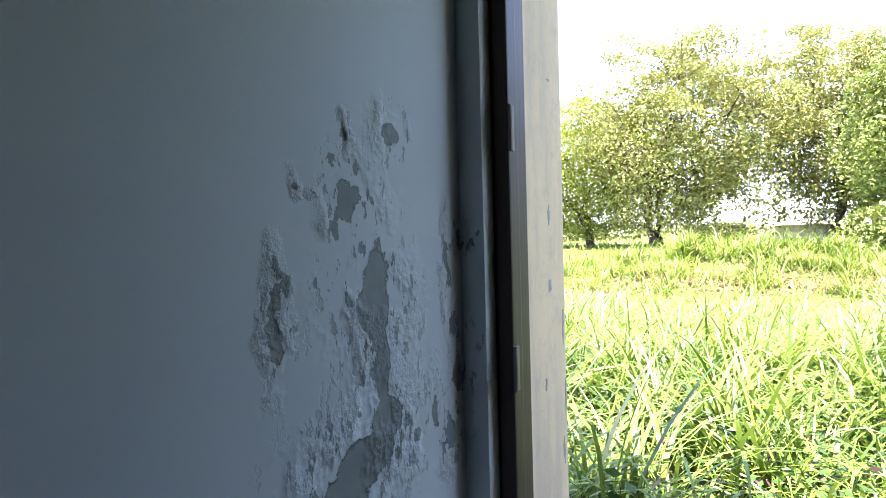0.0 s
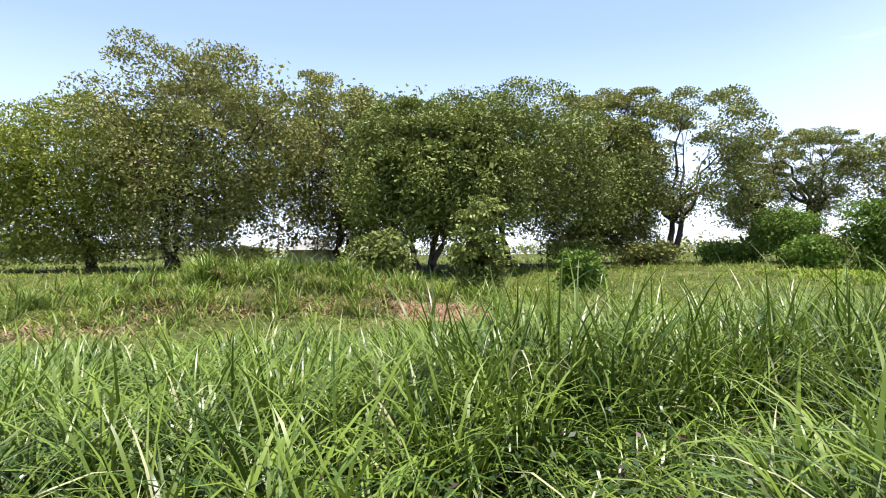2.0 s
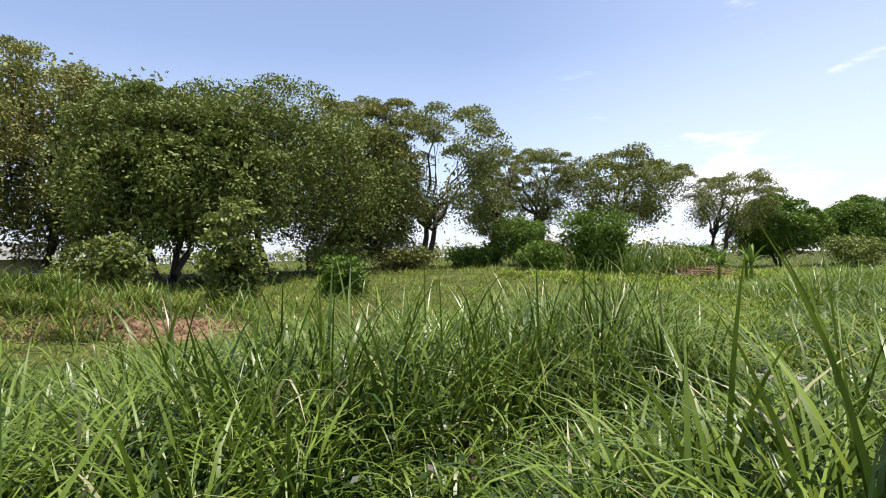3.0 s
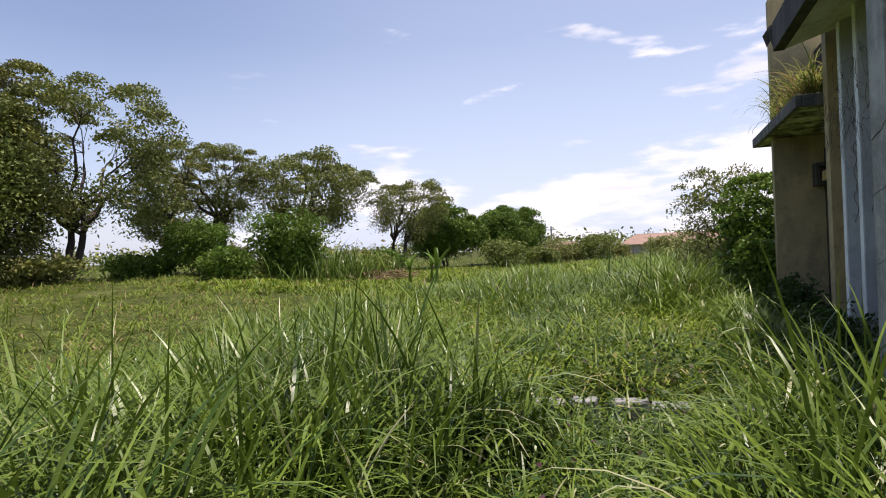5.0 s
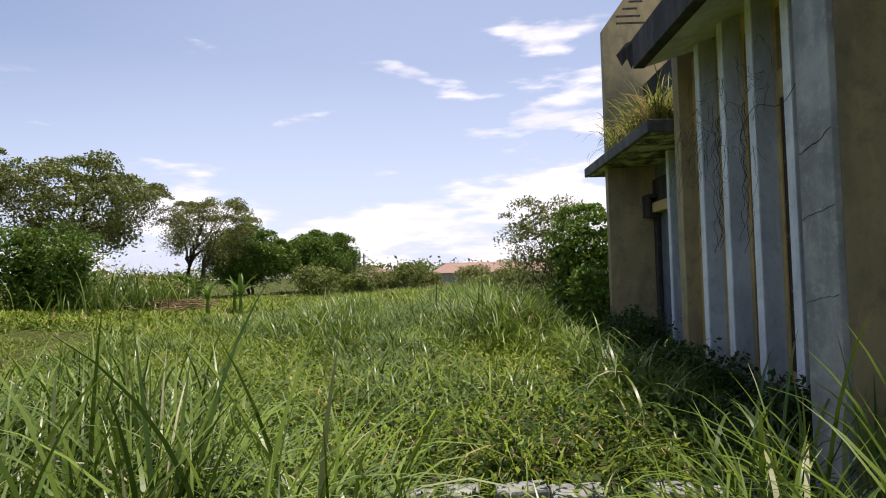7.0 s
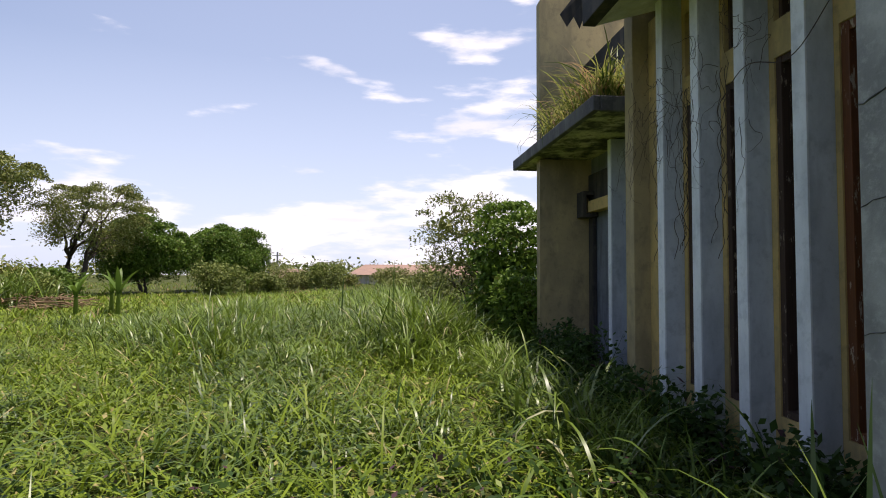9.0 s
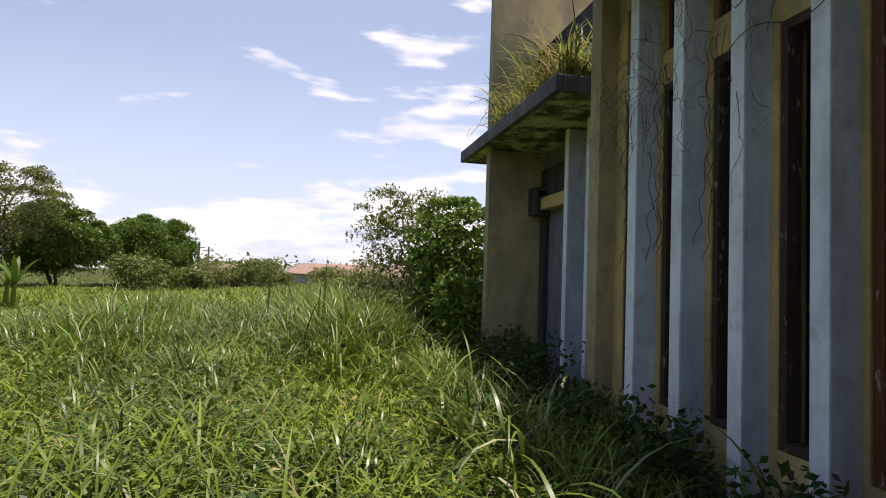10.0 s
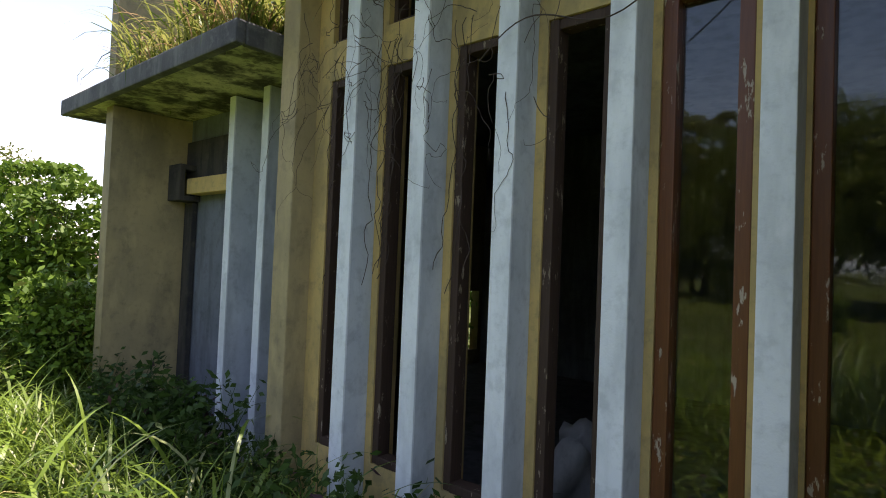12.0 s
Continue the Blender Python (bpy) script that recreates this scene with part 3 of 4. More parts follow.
# end wall with a sloping top, recess, canopy, eave
def end_wall():
    bm = bmesh.new()
    for prof in ([(4.0, -0.1), (4.0, 3.50), (-1.2, 3.50), (-1.2, -0.1)], [(-1.2, -0.1), (-1.2, 0.40), (-2.5, 0.40), (-2.5, -0.1)], [(-1.2, 1.5), (-1.2, 3.50), (-2.5, 3.50), (-2.5, 1.5)], [(-2.5, -0.1), (-2.5, 3.50), (-2.8, 3.50), (-2.8, -0.1)], [(4.0, 3.672), (4.0, 6.07), (3.25, 7.1), (-2.8, 7.1), (-2.8, 3.50), (3.14, 3.50), (3.14, 3.672)]):
        vs = [bm.verts.new((x, y, z)) for x in (12.95, 13.13) for y, z in prof]
        n = len(prof)
        bm.faces.new(vs[:n]); bm.faces.new(vs[n:][::-1])
        for k in range(n):
            bm.faces.new((vs[k], vs[n + k], vs[n + (k + 1) % n], vs[(k + 1) % n]))
    bmesh.ops.recalc_face_normals(bm, faces=bm.faces)
    tagged(part("wall_end", bm, M_BEIGE), "tall brown-beige end wall with a sloping top", "wall", "", "structure")


end_wall()
# near-black panels put where the hollow above the recess lies in shade
structure("wall_recess_hollow", [(9.53, 12.94, 3.16, 3.30, 4.40, 5.0), (9.53, 10.05, 3.30, 3.60, 4.40, 4.66)], M_NEAR_BLACK, "dark panel added for the shaded hollow above the recess", "wall")
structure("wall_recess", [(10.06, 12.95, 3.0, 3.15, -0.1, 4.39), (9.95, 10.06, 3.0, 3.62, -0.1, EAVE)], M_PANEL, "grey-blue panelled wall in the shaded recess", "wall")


def recess_fin(x):
    top = empty("recess_fin", (x - 0.05, 3.3, -0.1), "pale painted concrete fin inside the shaded recess", "fin", "recess fins")
    # light and shade coloured in as on the facade fins
    for nm, bx, m in (("shaft", (x - 0.10, x, 3.15, 3.436, -0.1, 3.50), M_FIN_SHADED), ("front_edge", (x - 0.102, x + 0.002, 3.436, 3.452, -0.1, 3.50), M_FIN_LIT)):
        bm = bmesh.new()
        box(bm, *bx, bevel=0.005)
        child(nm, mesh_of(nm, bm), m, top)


recess_fin(11.57)
recess_fin(10.99)
tagged(solid("recess_beam", [(11.57, 12.66, 3.16, 3.32, 2.63, 2.80)], M_YELLOW, None, "", 0.006), "yellow concrete beam over the recess door", "beam")


def black_frame():
    bm = bmesh.new()
    box(bm, 12.66, 12.94, 3.34, 3.40, 2.56, 2.96, 0.006)
    box(bm, 12.66, 12.94, 2.98 + 0.18, 3.34, 2.90, 2.96, 0.006)
    box(bm, 12.66, 12.94, 2.98 + 0.18, 3.34, 2.56, 2.62, 0.006)
    tagged(part("bracket", bm, M_NEAR_BLACK), "black square metal bracket on the recess wall", "bracket")
    # upper slab is plain black in place of the dark opening
    tagged(solid("door_1", [(12.72, 12.90, 3.16, 3.22, 0.0, 2.55), (11.62, 12.90, 3.16, 3.22, 2.82, 3.24)], M_NEAR_BLACK, None, "", 0.004), "black door frame and a dark slab for the opening above", "door", "", "structure")


black_frame()

# slots as raised dark strips: the shade inside them is only colour
for y0, y1, z in ((3.30, 3.75, 6.28), (3.35, 3.62, 6.42), (3.25, 3.50, 6.55), (3.20, 3.75, 6.15), (3.05, 3.32, 6.68)):
    tagged(solid("wall_slot_strip", [(12.944, 12.951, y0, y1, z, z + 0.035)], M_NEAR_BLACK), "thin dark strip drawn for a slot in the end wall", "slot", "end wall slots")


def canopy():
    bm = bmesh.new()
    nx, ny = 46, 12
    x0, x1, y0, y1 = 10.20, 14.0, 3.15, 4.165
    rng = np.random.default_rng(5)
    grid = {}
    for i in range(nx + 1):
        for k in range(ny + 1):
            x, y = x0 + (x1 - x0) * i / nx, y0 + (y1 - y0) * k / ny
            dip = 0.012 * noise.noise((x * 2.1, y * 3.0, 0.3)) + 0.006 * noise.noise((x * 9, y * 9, 1.7))
            grid[i, k] = bm.verts.new((x, y, 3.515 + dip))
    for i in range(nx):
        for k in range(ny):
            bm.faces.new((grid[i, k], grid[i, k + 1], grid[i + 1, k + 1], grid[i + 1, k]))
    top = empty("canopy", (12.0, 3.7, 3.5), "olive-toned concrete entrance canopy slab with a black-stained rim", "canopy")
    child("underside", mesh_of("underside", bm), M_CANOPY, top, "stained olive-toned concrete underside")
    bm = bmesh.new()
    box(bm, x0 - 0.015, x1 + 0.015, y1 - 0.06, y1 + 0.02, 3.495, 3.672, 0.018)
    box(bm, x0 - 0.015, x0 + 0.05, 3.64, y1 - 0.06, 3.495, 3.672, 0.018)
    box(bm, x1 - 0.05, x1 + 0.015, y0, y1 - 0.06, 3.495, 3.672, 0.018)
    child("rim", mesh_of("rim", bm), M_EDGE, top, "black-stained worn rim")
    bm = bmesh.new()
    box(bm, x0 + 0.05, x1 - 0.05, y0, y1 - 0.06, 3.54, 3.668)
    child("slab", mesh_of("slab", bm), M_EDGE, top)


canopy()
def roof():
    """Eave slab whose underside slopes down to the gutter."""
    bm = bmesh.new()
    prof = [(3.50, EAVE + 0.06), (4.42, EAVE - 0.22), (4.42, EAVE + 0.05), (3.50, EAVE + 0.45), (2.6, EAVE + 0.7), (2.6, EAVE + 0.06)]
    n = len(prof)
    vs = [bm.verts.new((x, y, z)) for x in (-3.2, 9.52) for y, z in prof]
    bm.faces.new(vs[:n]); bm.faces.new(vs[n:][::-1])
    for k in range(n):
        bm.faces.new((vs[k], vs[n + k], vs[n + (k + 1) % n], vs[(k + 1) % n]))
    box(bm, -3.2, 12.94, -3.0, 2.59, EAVE + 0.06, EAVE + 0.26)
    box(bm, 10.11, 12.94, 2.59, 3.14, EAVE + 0.06, EAVE + 0.26)
    bmesh.ops.recalc_face_normals(bm, faces=bm.faces)
    tagged(part("roof", bm, M_SOFFIT), "pale painted sloping eave over the facade", "roof", "", "structure")


roof()


# thin sheet added to shade the post and weeds where the eave stops
structure("roof_shade_sheet", [(9.53, 10.14, 3.32, 4.40, EAVE + 0.31, EAVE + 0.33)], M_NEAR_BLACK, "thin dark sheet added to shade the post beyond the eave", "roof sheet")


def gutter():
    top = empty("roof_gutter", (5.0, 4.48, EAVE), "dark rusted metal roof gutter, its end torn open", "gutter")
    bm = bmesh.new()
    box(bm, -3.2, 9.5, 4.425, 4.56, EAVE - 0.24, EAVE + 0.14, 0.012)
    child("trough", mesh_of("trough", bm), M_NEAR_BLACK, top)
    bm = bmesh.new()
    vs = [bm.verts.new(c) for c in ((9.5, 4.50, EAVE - 0.22), (9.62, 4.51, EAVE - 0.12), (9.74, 4.5, EAVE - 0.16), (9.86, 4.52, EAVE + 0.02), (10.02, 4.54, EAVE - 0.02), (10.2, 4.56, EAVE + 0.20), (9.9, 4.52, EAVE + 0.24), (9.5, 4.50, EAVE + 0.14))]
    bm.faces.new(vs)
    bmesh.ops.solidify(bm, geom=bm.faces[:], thickness=0.015)
    child("torn_sheet", mesh_of("torn_sheet", bm), M_NEAR_BLACK, top, "bent torn sheet end")


gutter()


def kerb():
    rng = np.random.default_rng(8)
    y = 4.55
    while y < 7.4:
        ln = rng.uniform(0.2, 0.6)
        if rng.uniform() > 0.25:
            bm = bmesh.new()
            box(bm, -0.11, 0.11, -ln / 2, ln / 2, -0.18, 0.10, 0.02)
            ob = part("kerb_stone", bm, M_CONCRETE)
            ob.matrix_world = pose(6.42 + rng.uniform(-0.03, 0.03), y + ln / 2, 0.11 + rng.uniform(-0.04, 0.03), rng.uniform(-4, 4), rng.uniform(-4, 4), rng.uniform(-4, 4))
            tagged(ob, "broken weathered concrete kerb stone half hidden in grass", "kerb stone", "broken kerb")
        y += ln + rng.uniform(0.01, 0.12)


kerb()


def rubble():
    rng = np.random.default_rng(18)
    for k in range(22):
        bm = bmesh.new()
        bmesh.ops.create_icosphere(bm, subdivisions=2, radius=1.0)
        s = rng.uniform(0.05, 0.14)
        off = rng.uniform(0, 40)
        for v in bm.verts:
            v.co *= 1 + 0.45 * noise.noise(v.co * 1.6 + Vector((off, 0, 0)))
            v.co = Vector((v.co.x * s * 1.5, v.co.y * s, v.co.z * s * 0.5))
        ob = part("rubble", bm, M_SOFFIT)
        x, y = rng.uniform(5.75, 6.5), rng.uniform(4.55, 5.5)
        ob.matrix_world = pose(x, y, float(ground_z(x, y)) + s * 0.25, rng.uniform(-15, 15), rng.uniform(-15, 15), rng.uniform(0, 360))
        tagged(ob, "pale broken lump of plaster rubble in the grass", "rubble", "rubble at the pier")


rubble()


def sack():
    bm = bmesh.new()
    bmesh.ops.create_icosphere(bm, subdivisions=3, radius=0.2)
    for v in bm.verts:
        v.co *= 1 + 0.55 * noise.noise(v.co * 7) + 0.25 * noise.noise(v.co * 17)
        v.co.z = max(v.co.z * 1.7, -0.30)
    ob = part("sack", bm, M_SACK)
    ob.location = (8.5, 2.1, 0.14 + 0.30)
    for p in ob.data.polygons:
        p.use_smooth = True
    tagged(ob, "crumpled pale cloth sack on the hall floor", "sack")


sack()


# ---- vines on the facade ----
def dead_vine():
    rng = np.random.default_rng(11)
    paths = []
    for k in range(58):
        x = 9.78 - 2.1 * rng.uniform(0, 1) ** 1.3
        z = rng.uniform(2.75, 3.75)
        y = 3.92 + rng.uniform(-0.02, 0.06)
        d = np.array([rng.normal(0, 1), 0, rng.normal(-0.3, 0.8)])
        pts = []
        n = int(rng.integers(14, 40))
        for i in range(n):
            pts.append((x, y, z, 0.0026 * (1 - 0.7 * i / n)))
            d = 0.86 * d + np.array([rng.normal(0, 0.3), rng.normal(0, 0.1), rng.normal(-0.08, 0.3)])
            st = 0.028 * d / (np.linalg.norm(d) + 1e-6)
            x, y, z = x + st[0], np.clip(y + st[1], 3.905, 4.03), z + st[2]
        paths.append(pts)
    for x in (8.95, 9.0, 8.93, 9.08, 8.9, 8.35, 8.4, 8.47, 9.45, 9.5):
        z, pts = 3.35, []
        xx = x
        for i in range(34):
            pts.append((xx, 3.80 + 0.02 * math.sin(i), z, 0.003))
            xx += rng.normal(0, 0.012); z -= rng.uniform(0.03, 0.06)
        paths.append(pts)
    pts, x = [], 8.2
    for i in range(26):
        pts.append((x, 3.93, 3.02 + 0.10 * math.sin(i * 0.35) + 0.012 * i, 0.004))
        x -= 0.055
    paths.append(pts)
    top = empty("dead_vine", (8.9, 3.92, 3.0), "tangle of dry leafless vines over the fins", "vine")
    for p in paths:
        v, f = tubes([p], 4)
        child("stem", raw_mesh("stem", v, f, M_VINE), M_VINE, top)


dead_vine()


# ---- trees ----
def curve(a, b, rise, bow, r0, r1, rng, n=6):
    """A limb from a to b that climbs first and then arches outwards, with small kinks."""
    t = np.linspace(0, 1, n)[:, None]
    p = a + (b - a) * t
    p[:, 2] += rise * np.sin(np.pi * t[:, 0] ** 0.8)
    p[1:-1] += rng.normal(0, bow, (n - 2, 3))
    return np.concatenate([p, r0 + (r1 - r0) * t ** 0.8], 1)


def tree(x, y, h, crown_w, material, seed, fork=0.25, low=0.25, stems=1, trunk_r=0.22, cx=None, cy=None, pads=150, per=240, pad=0.085, leaf=0.2, ratio=0.42, gap=0.1, core=40, droop=0.5, limbs=6, kind="tree", label="tall tree with feathery olive-green crown and dark forked trunk", group="tree line"):
    """Forked trunk, arching limbs and twigs that end in umbrella-like pads of small leaves."""
    rng = np.random.default_rng(seed)
    gz = float(ground_z(x, y))
    top = empty(kind, (x, y, gz), label, kind, group)
    cx, cy = (x if cx is None else cx), (y if cy is None else cy)
    mid = np.array([cx, cy, gz + h * (low + 1) / 2])
    size = np.array([crown_w / 2, crown_w / 2, h * (1 - low) / 2])
    # pads spread evenly over an uneven, flat-bottomed dome, with bays left open
    k = np.arange(pads) + 0.5
    z = 1 - 2 * k / pads
    a = k * 2.39996 + seed
    u = np.stack([np.cos(a) * np.sqrt(1 - z * z), np.sin(a) * np.sqrt(1 - z * z), z], -1) + rng.normal(0, 0.09, (pads, 3))
    lobe = np.sin(u[:, 0] * 3.7 + seed) + np.sin(u[:, 1] * 3.1 + 2.1 * seed) + np.sin(u[:, 2] * 4.3 + 0.7 * seed)
    keep = lobe > np.quantile(lobe, gap)
    u, lobe = u[keep], lobe[keep]
    rad = (0.82 + 0.13 * lobe).clip(0.45, 1.08) * rng.uniform(0.6, 1.0, len(u)) ** 0.6
    square = 1 / np.maximum((np.abs(u) ** 4).sum(1) ** 0.25, 0.2)
    u = u * (rad * np.clip(square, 0.8, 1.3))[:, None]
    u /= np.maximum(1.0, (np.abs(u) ** 4).sum(1) ** 0.25 / 0.97)[:, None]
    s = crown_w * pad
    cl = mid + u * (size - np.array([s, s, 0.3 * s]) * 0.3)
    inner = mid + rng.normal(0, 0.38, (core, 3)).clip(-0.7, 0.6) * size - np.array([0, 0, 0.12 * size[2]]) if core else np.zeros((0, 3))
    # wood
    paths, nodes = [], []
    for q in range(stems):
        o = rng.uniform(-0.5, 0.5, 2) * (trunk_r * 3.2 if stems > 1 else 0.3)
        f = np.array([x + o[0] * 3 + (cx - x) * 0.3, y + o[1] * 3 + (cy - y) * 0.3, gz + h * fork * rng.uniform(0.8, 1.2)])
        r = trunk_r * (1.0 if stems == 1 else 0.72)
        b = np.array([x + o[0] * 0.5, y + o[1] * 0.5, gz - 0.3])
        stem = curve(b, f, 0, 0.035 * h * fork, r * 1.3, r * 0.85, rng, 6)
        stem[0, 3] = r * 1.7
        paths.append(stem)
        for m in range(limbs // stems + 1):
            tgt = cl[rng.integers(0, len(cl))]
            tip = f + (tgt - f) * rng.uniform(0.62, 0.85)
            lb = curve(f, tip, 0.04 * h, 0.016 * h, r * 0.62, r * 0.2, rng, 8)
            paths.append(lb)
            nodes += [(v[:3], v[3]) for v in lb[2:]]
    at = np.array([n[0] for n in nodes])
    wide = np.array([n[1] for n in nodes])
    for c in np.concatenate([cl, inner]):
        d = ((at - c) ** 2 * np.array([1, 1, 0.6])).sum(1) + np.where(at[:, 2] > c[2] + 0.3, 0.05 * h, 0) ** 2
        n = int(np.argmin(d))
        paths.append(curve(at[n], c, 0.02 * h, 0.008 * h, min(wide[n] * 0.5, trunk_r * 0.22), trunk_r * 0.04, rng, 4))
    v, f = tubes(paths, 4)
    child("trunk", raw_mesh("trunk", v, f, M_BARK, True), M_BARK, top, "dark forked trunk and limbs")
    # leaves: shallow umbrellas; those low on the crown hang down in skirts
    n = len(cl)
    g = np.clip(rng.normal(0, 1, (n, per, 3)), -1.5, 1.5)
    pw = s * rng.uniform(0.65, 1.25, (n, 1))
    px, py = g[:, :, 0] * pw, g[:, :, 1] * pw
    hang = np.where(u[:, 2:3] < 0.05, rng.uniform(0.6, 1.5, (n, 1)), 0.32)
    pz = g[:, :, 2] * pw * hang - droop * (px ** 2 + py ** 2) / (2 * s)
    pts = (cl[:, None] + np.stack([px, py, pz], -1)).reshape(-1, 3)
    pts[:, 2] = np.maximum(pts[:, 2], gz + h * low * 0.5 + rng.uniform(0, 0.12 * h, len(pts)))
    v, f = leaves(pts, leaf, ratio, rng, 0.45, 0.5)
    if core:
        more = (np.repeat(inner, 60, 0) + np.clip(rng.normal(0, 1, (core * 60, 3)), -1.5, 1.5) * s * 0.9)
        more[:, 2] = np.maximum(more[:, 2], gz + h * low * 0.6)
        v2, f2 = leaves(more, leaf * 1.6, 0.6, rng, 0.3, 0.6)
        v, f = np.concatenate([v, v2]), np.concatenate([f, f2 + len(v)])
    child("crown", raw_mesh("crown", v, f, material), material, top, "feathery leafy crown")
    return top


TREES = [
    # x, y, height, crown width, material, seed, crown x, crown y, fork, low, stems
    (-11.1, 38.4, 9.4, 11.5, M_TREE_D, 1, -12.2, 38.0, 0.22, 0.16, 2),
    (-6.8, 36.0, 12.6, 11.0, M_TREE_A, 2, -5.2, 36.5, 0.22, 0.05, 2),
    (1.8, 39.9, 12.9, 9.5, M_TREE_A, 3, 2.9, 39.9, 0.25, 0.14, 2),
    (5.1, 29.4, 8.3, 7.2, M_TREE_B, 4, 5.6, 29.4, 0.2, 0.26, 3),
    (10.8, 33.0, 10.0, 11.0, M_TREE_B, 5, 9.9, 33.2, 0.24, 0.28, 2),
    (16.2, 34.8, 10.8, 6.6, M_TREE_A, 6, 17.2, 34.3, 0.3, 0.08, 2),
    (19.9, 32.0, 9.4, 8.8, M_TREE_C, 7, 20.6, 31.6, 0.22, 0.3, 2),
    (25.6, 32.0, 7.6, 3.8, M_TREE_A, 8, 25.7, 31.9, 0.3, 0.2, 1),
    (29.9, 32.0, 9.0, 5.6, M_TREE_C, 9, 30.1, 31.8, 0.28, 0.25, 1),
    (34.8, 29.2, 8.7, 8.6, M_TREE_C, 10, 35.2, 28.4, 0.28, 0.36, 1),
    (38.1, 23.5, 7.4, 5.4, M_TREE_C, 11, 38.5, 22.6, 0.25, 0.3, 2),
    (43.3, 21.5, 5.3, 5.4, M_BUSH, 12, 43.3, 21.5, 0.16, 0.26, 3),
    (48.3, 19.4, 5.0, 6.4, M_BUSH, 13, 48.6, 18.3, 0.16, 0.3, 3),
]
OPEN = {7: 0.2, 9: 0.12, 10: 0.15, 11: 0.25, 8: 0.1}          # share of the crown left open
for (x, y, h, w, m, sd, cx, cy, fk, lo, st) in TREES:
    thin = sd in OPEN
    lo = lo if thin else max(0.03, lo - 0.09)
    tree(x, y, h, w * (1.06 if thin else 1.1), m, sd, cx=cx, cy=cy, fork=fk, low=lo, stems=st, trunk_r=(0.03 if thin else 0.024) * h, pads=70 if thin else 150, per=420, pad=0.06, leaf=0.12 * min(1.6, max(1.0, w / 5)) if thin else 0.175, ratio=0.5, gap=OPEN[sd] if thin else (0.05 if h > 6 else 0.2), core=8 if thin else (160 if h > 11 else 110 if h > 6 else 45), droop=0.45 if thin else 0.5, limbs=10 if thin else 7,
         label="open-branched tree with thin grey-green foliage" if thin else "tall tree with feathery olive-green crown and dark forked trunk")
tree(-41.0, 77.6, 7.0, 13.5, M_TREE_C, 21, fork=0.3, low=0.35, trunk_r=0.3, pads=60, per=80, leaf=0.4, label="far spreading dark tree on the field")
tree(-40.6, 105.0, 4.5, 8.0, M_TREE_C, 22, fork=0.3, low=0.3, trunk_r=0.25, pads=40, per=60, leaf=0.45, label="distant hazy tree beyond the field")

BUSHES = [
    (2.4, 24.8, 2.1, 2.4, M_TREE_B, 31, 0.05), (5.1, 21.0, 3.3, 2.0, M_TREE_B, 32, 0.02), (9.1, 21.7, 1.4, 1.7, M_BUSH, 33, 0.02),
    (24.4, 28.6, 2.9, 3.6, M_BUSH, 34, 0.3), (24.4, 22.8, 3.5, 3.6, M_BUSH, 35, 0.05), (39.0, 15.7, 2.2, 3.2, M_TREE_B, 36, 0.15),
    (46.8, 10.4, 2.2, 3.4, M_TREE_B, 37, 0.1), (36.8, 3.6, 1.5, 1.8, M_TREE_B, 38, 0.1), (22.0, 24.5, 1.6, 2.4, M_BUSH, 39, 0.05),
    (28.0, 26.0, 1.5, 3.0, M_TREE_B, 40, 0.05), (33.0, 22.0, 1.6, 2.6, M_BUSH, 41, 0.05), (43.0, 14.0, 1.4, 2.8, M_TREE_B, 42, 0.05), (54.0, 16.0, 2.2, 5.0, M_TREE_C, 43, 0.05),
    (52.0, 5.5, 1.7, 3.6, M_TREE_C, 58, 0.02), (56.0, 0.5, 0.9, 3.0, M_TREE_B, 59, 0.02), (55.0, 9.5, 1.0, 3.2, M_TREE_A, 60, 0.02), (44.0, 5.0, 0.8, 2.4, M_TREE_C, 61, 0.02), (58.0, -3.0, 1.0, 3.5, M_TREE_C, 62, 0.02),
    (13.0, 30.0, 1.6, 3.0, M_TREE_B, 44, 0.02), (17.5, 30.5, 1.3, 3.4, M_TREE_A, 45, 0.02), (22.5, 30.5, 1.2, 3.6, M_BUSH, 46, 0.02), (27.5, 29.5, 2.0, 3.0, M_TREE_C, 47, 0.02), (31.5, 27.5, 1.4, 3.6, M_TREE_B, 48, 0.02), (29.5, 21.0, 1.3, 2.6, M_TREE_B, 49, 0.02), (35.5, 24.5, 1.6, 3.4, M_TREE_A, 50, 0.02), (45.0, 17.5, 1.0, 2.6, M_TREE_B, 55, 0.02), (-3.5, 33.5, 1.3, 3.0, M_TREE_A, 56, 0.02), (50.0, 12.5, 1.6, 3.0, M_TREE_C, 57, 0.02),
]
for x, y, h, w, m, sd, lo in BUSHES:
    tree(x, y, h, w, m, sd, fork=0.15, low=lo, trunk_r=0.05, pads=80 if sd in (34, 35) else 50, per=110 if sd in (34, 35) else 70, pad=0.10, leaf=0.16, ratio=0.5, gap=0.1, core=40 if sd == 35 else 14, droop=0.3, stems=3, kind="bush", label="leafy green bush standing in the field", group="bushes")
tree(17.6, 4.2, 3.4, 2.9, M_TREE_C, 51, fork=0.15, low=0.12, trunk_r=0.06, pads=110, per=110, pad=0.07, leaf=0.085, ratio=0.4, gap=0.2, core=24, stems=4, limbs=12, kind="bush", label="large feathery bush against the end of the house", group="bushes")
tree(15.2, 4.0, 2.9, 1.7, M_BUSH, 52, fork=0.12, low=0.0, trunk_r=0.04, pads=100, per=100, pad=0.1, leaf=0.11, ratio=0.55, gap=0.05, core=30, stems=4, kind="bush", label="dense leafy bush beside the end wall", group="bushes")
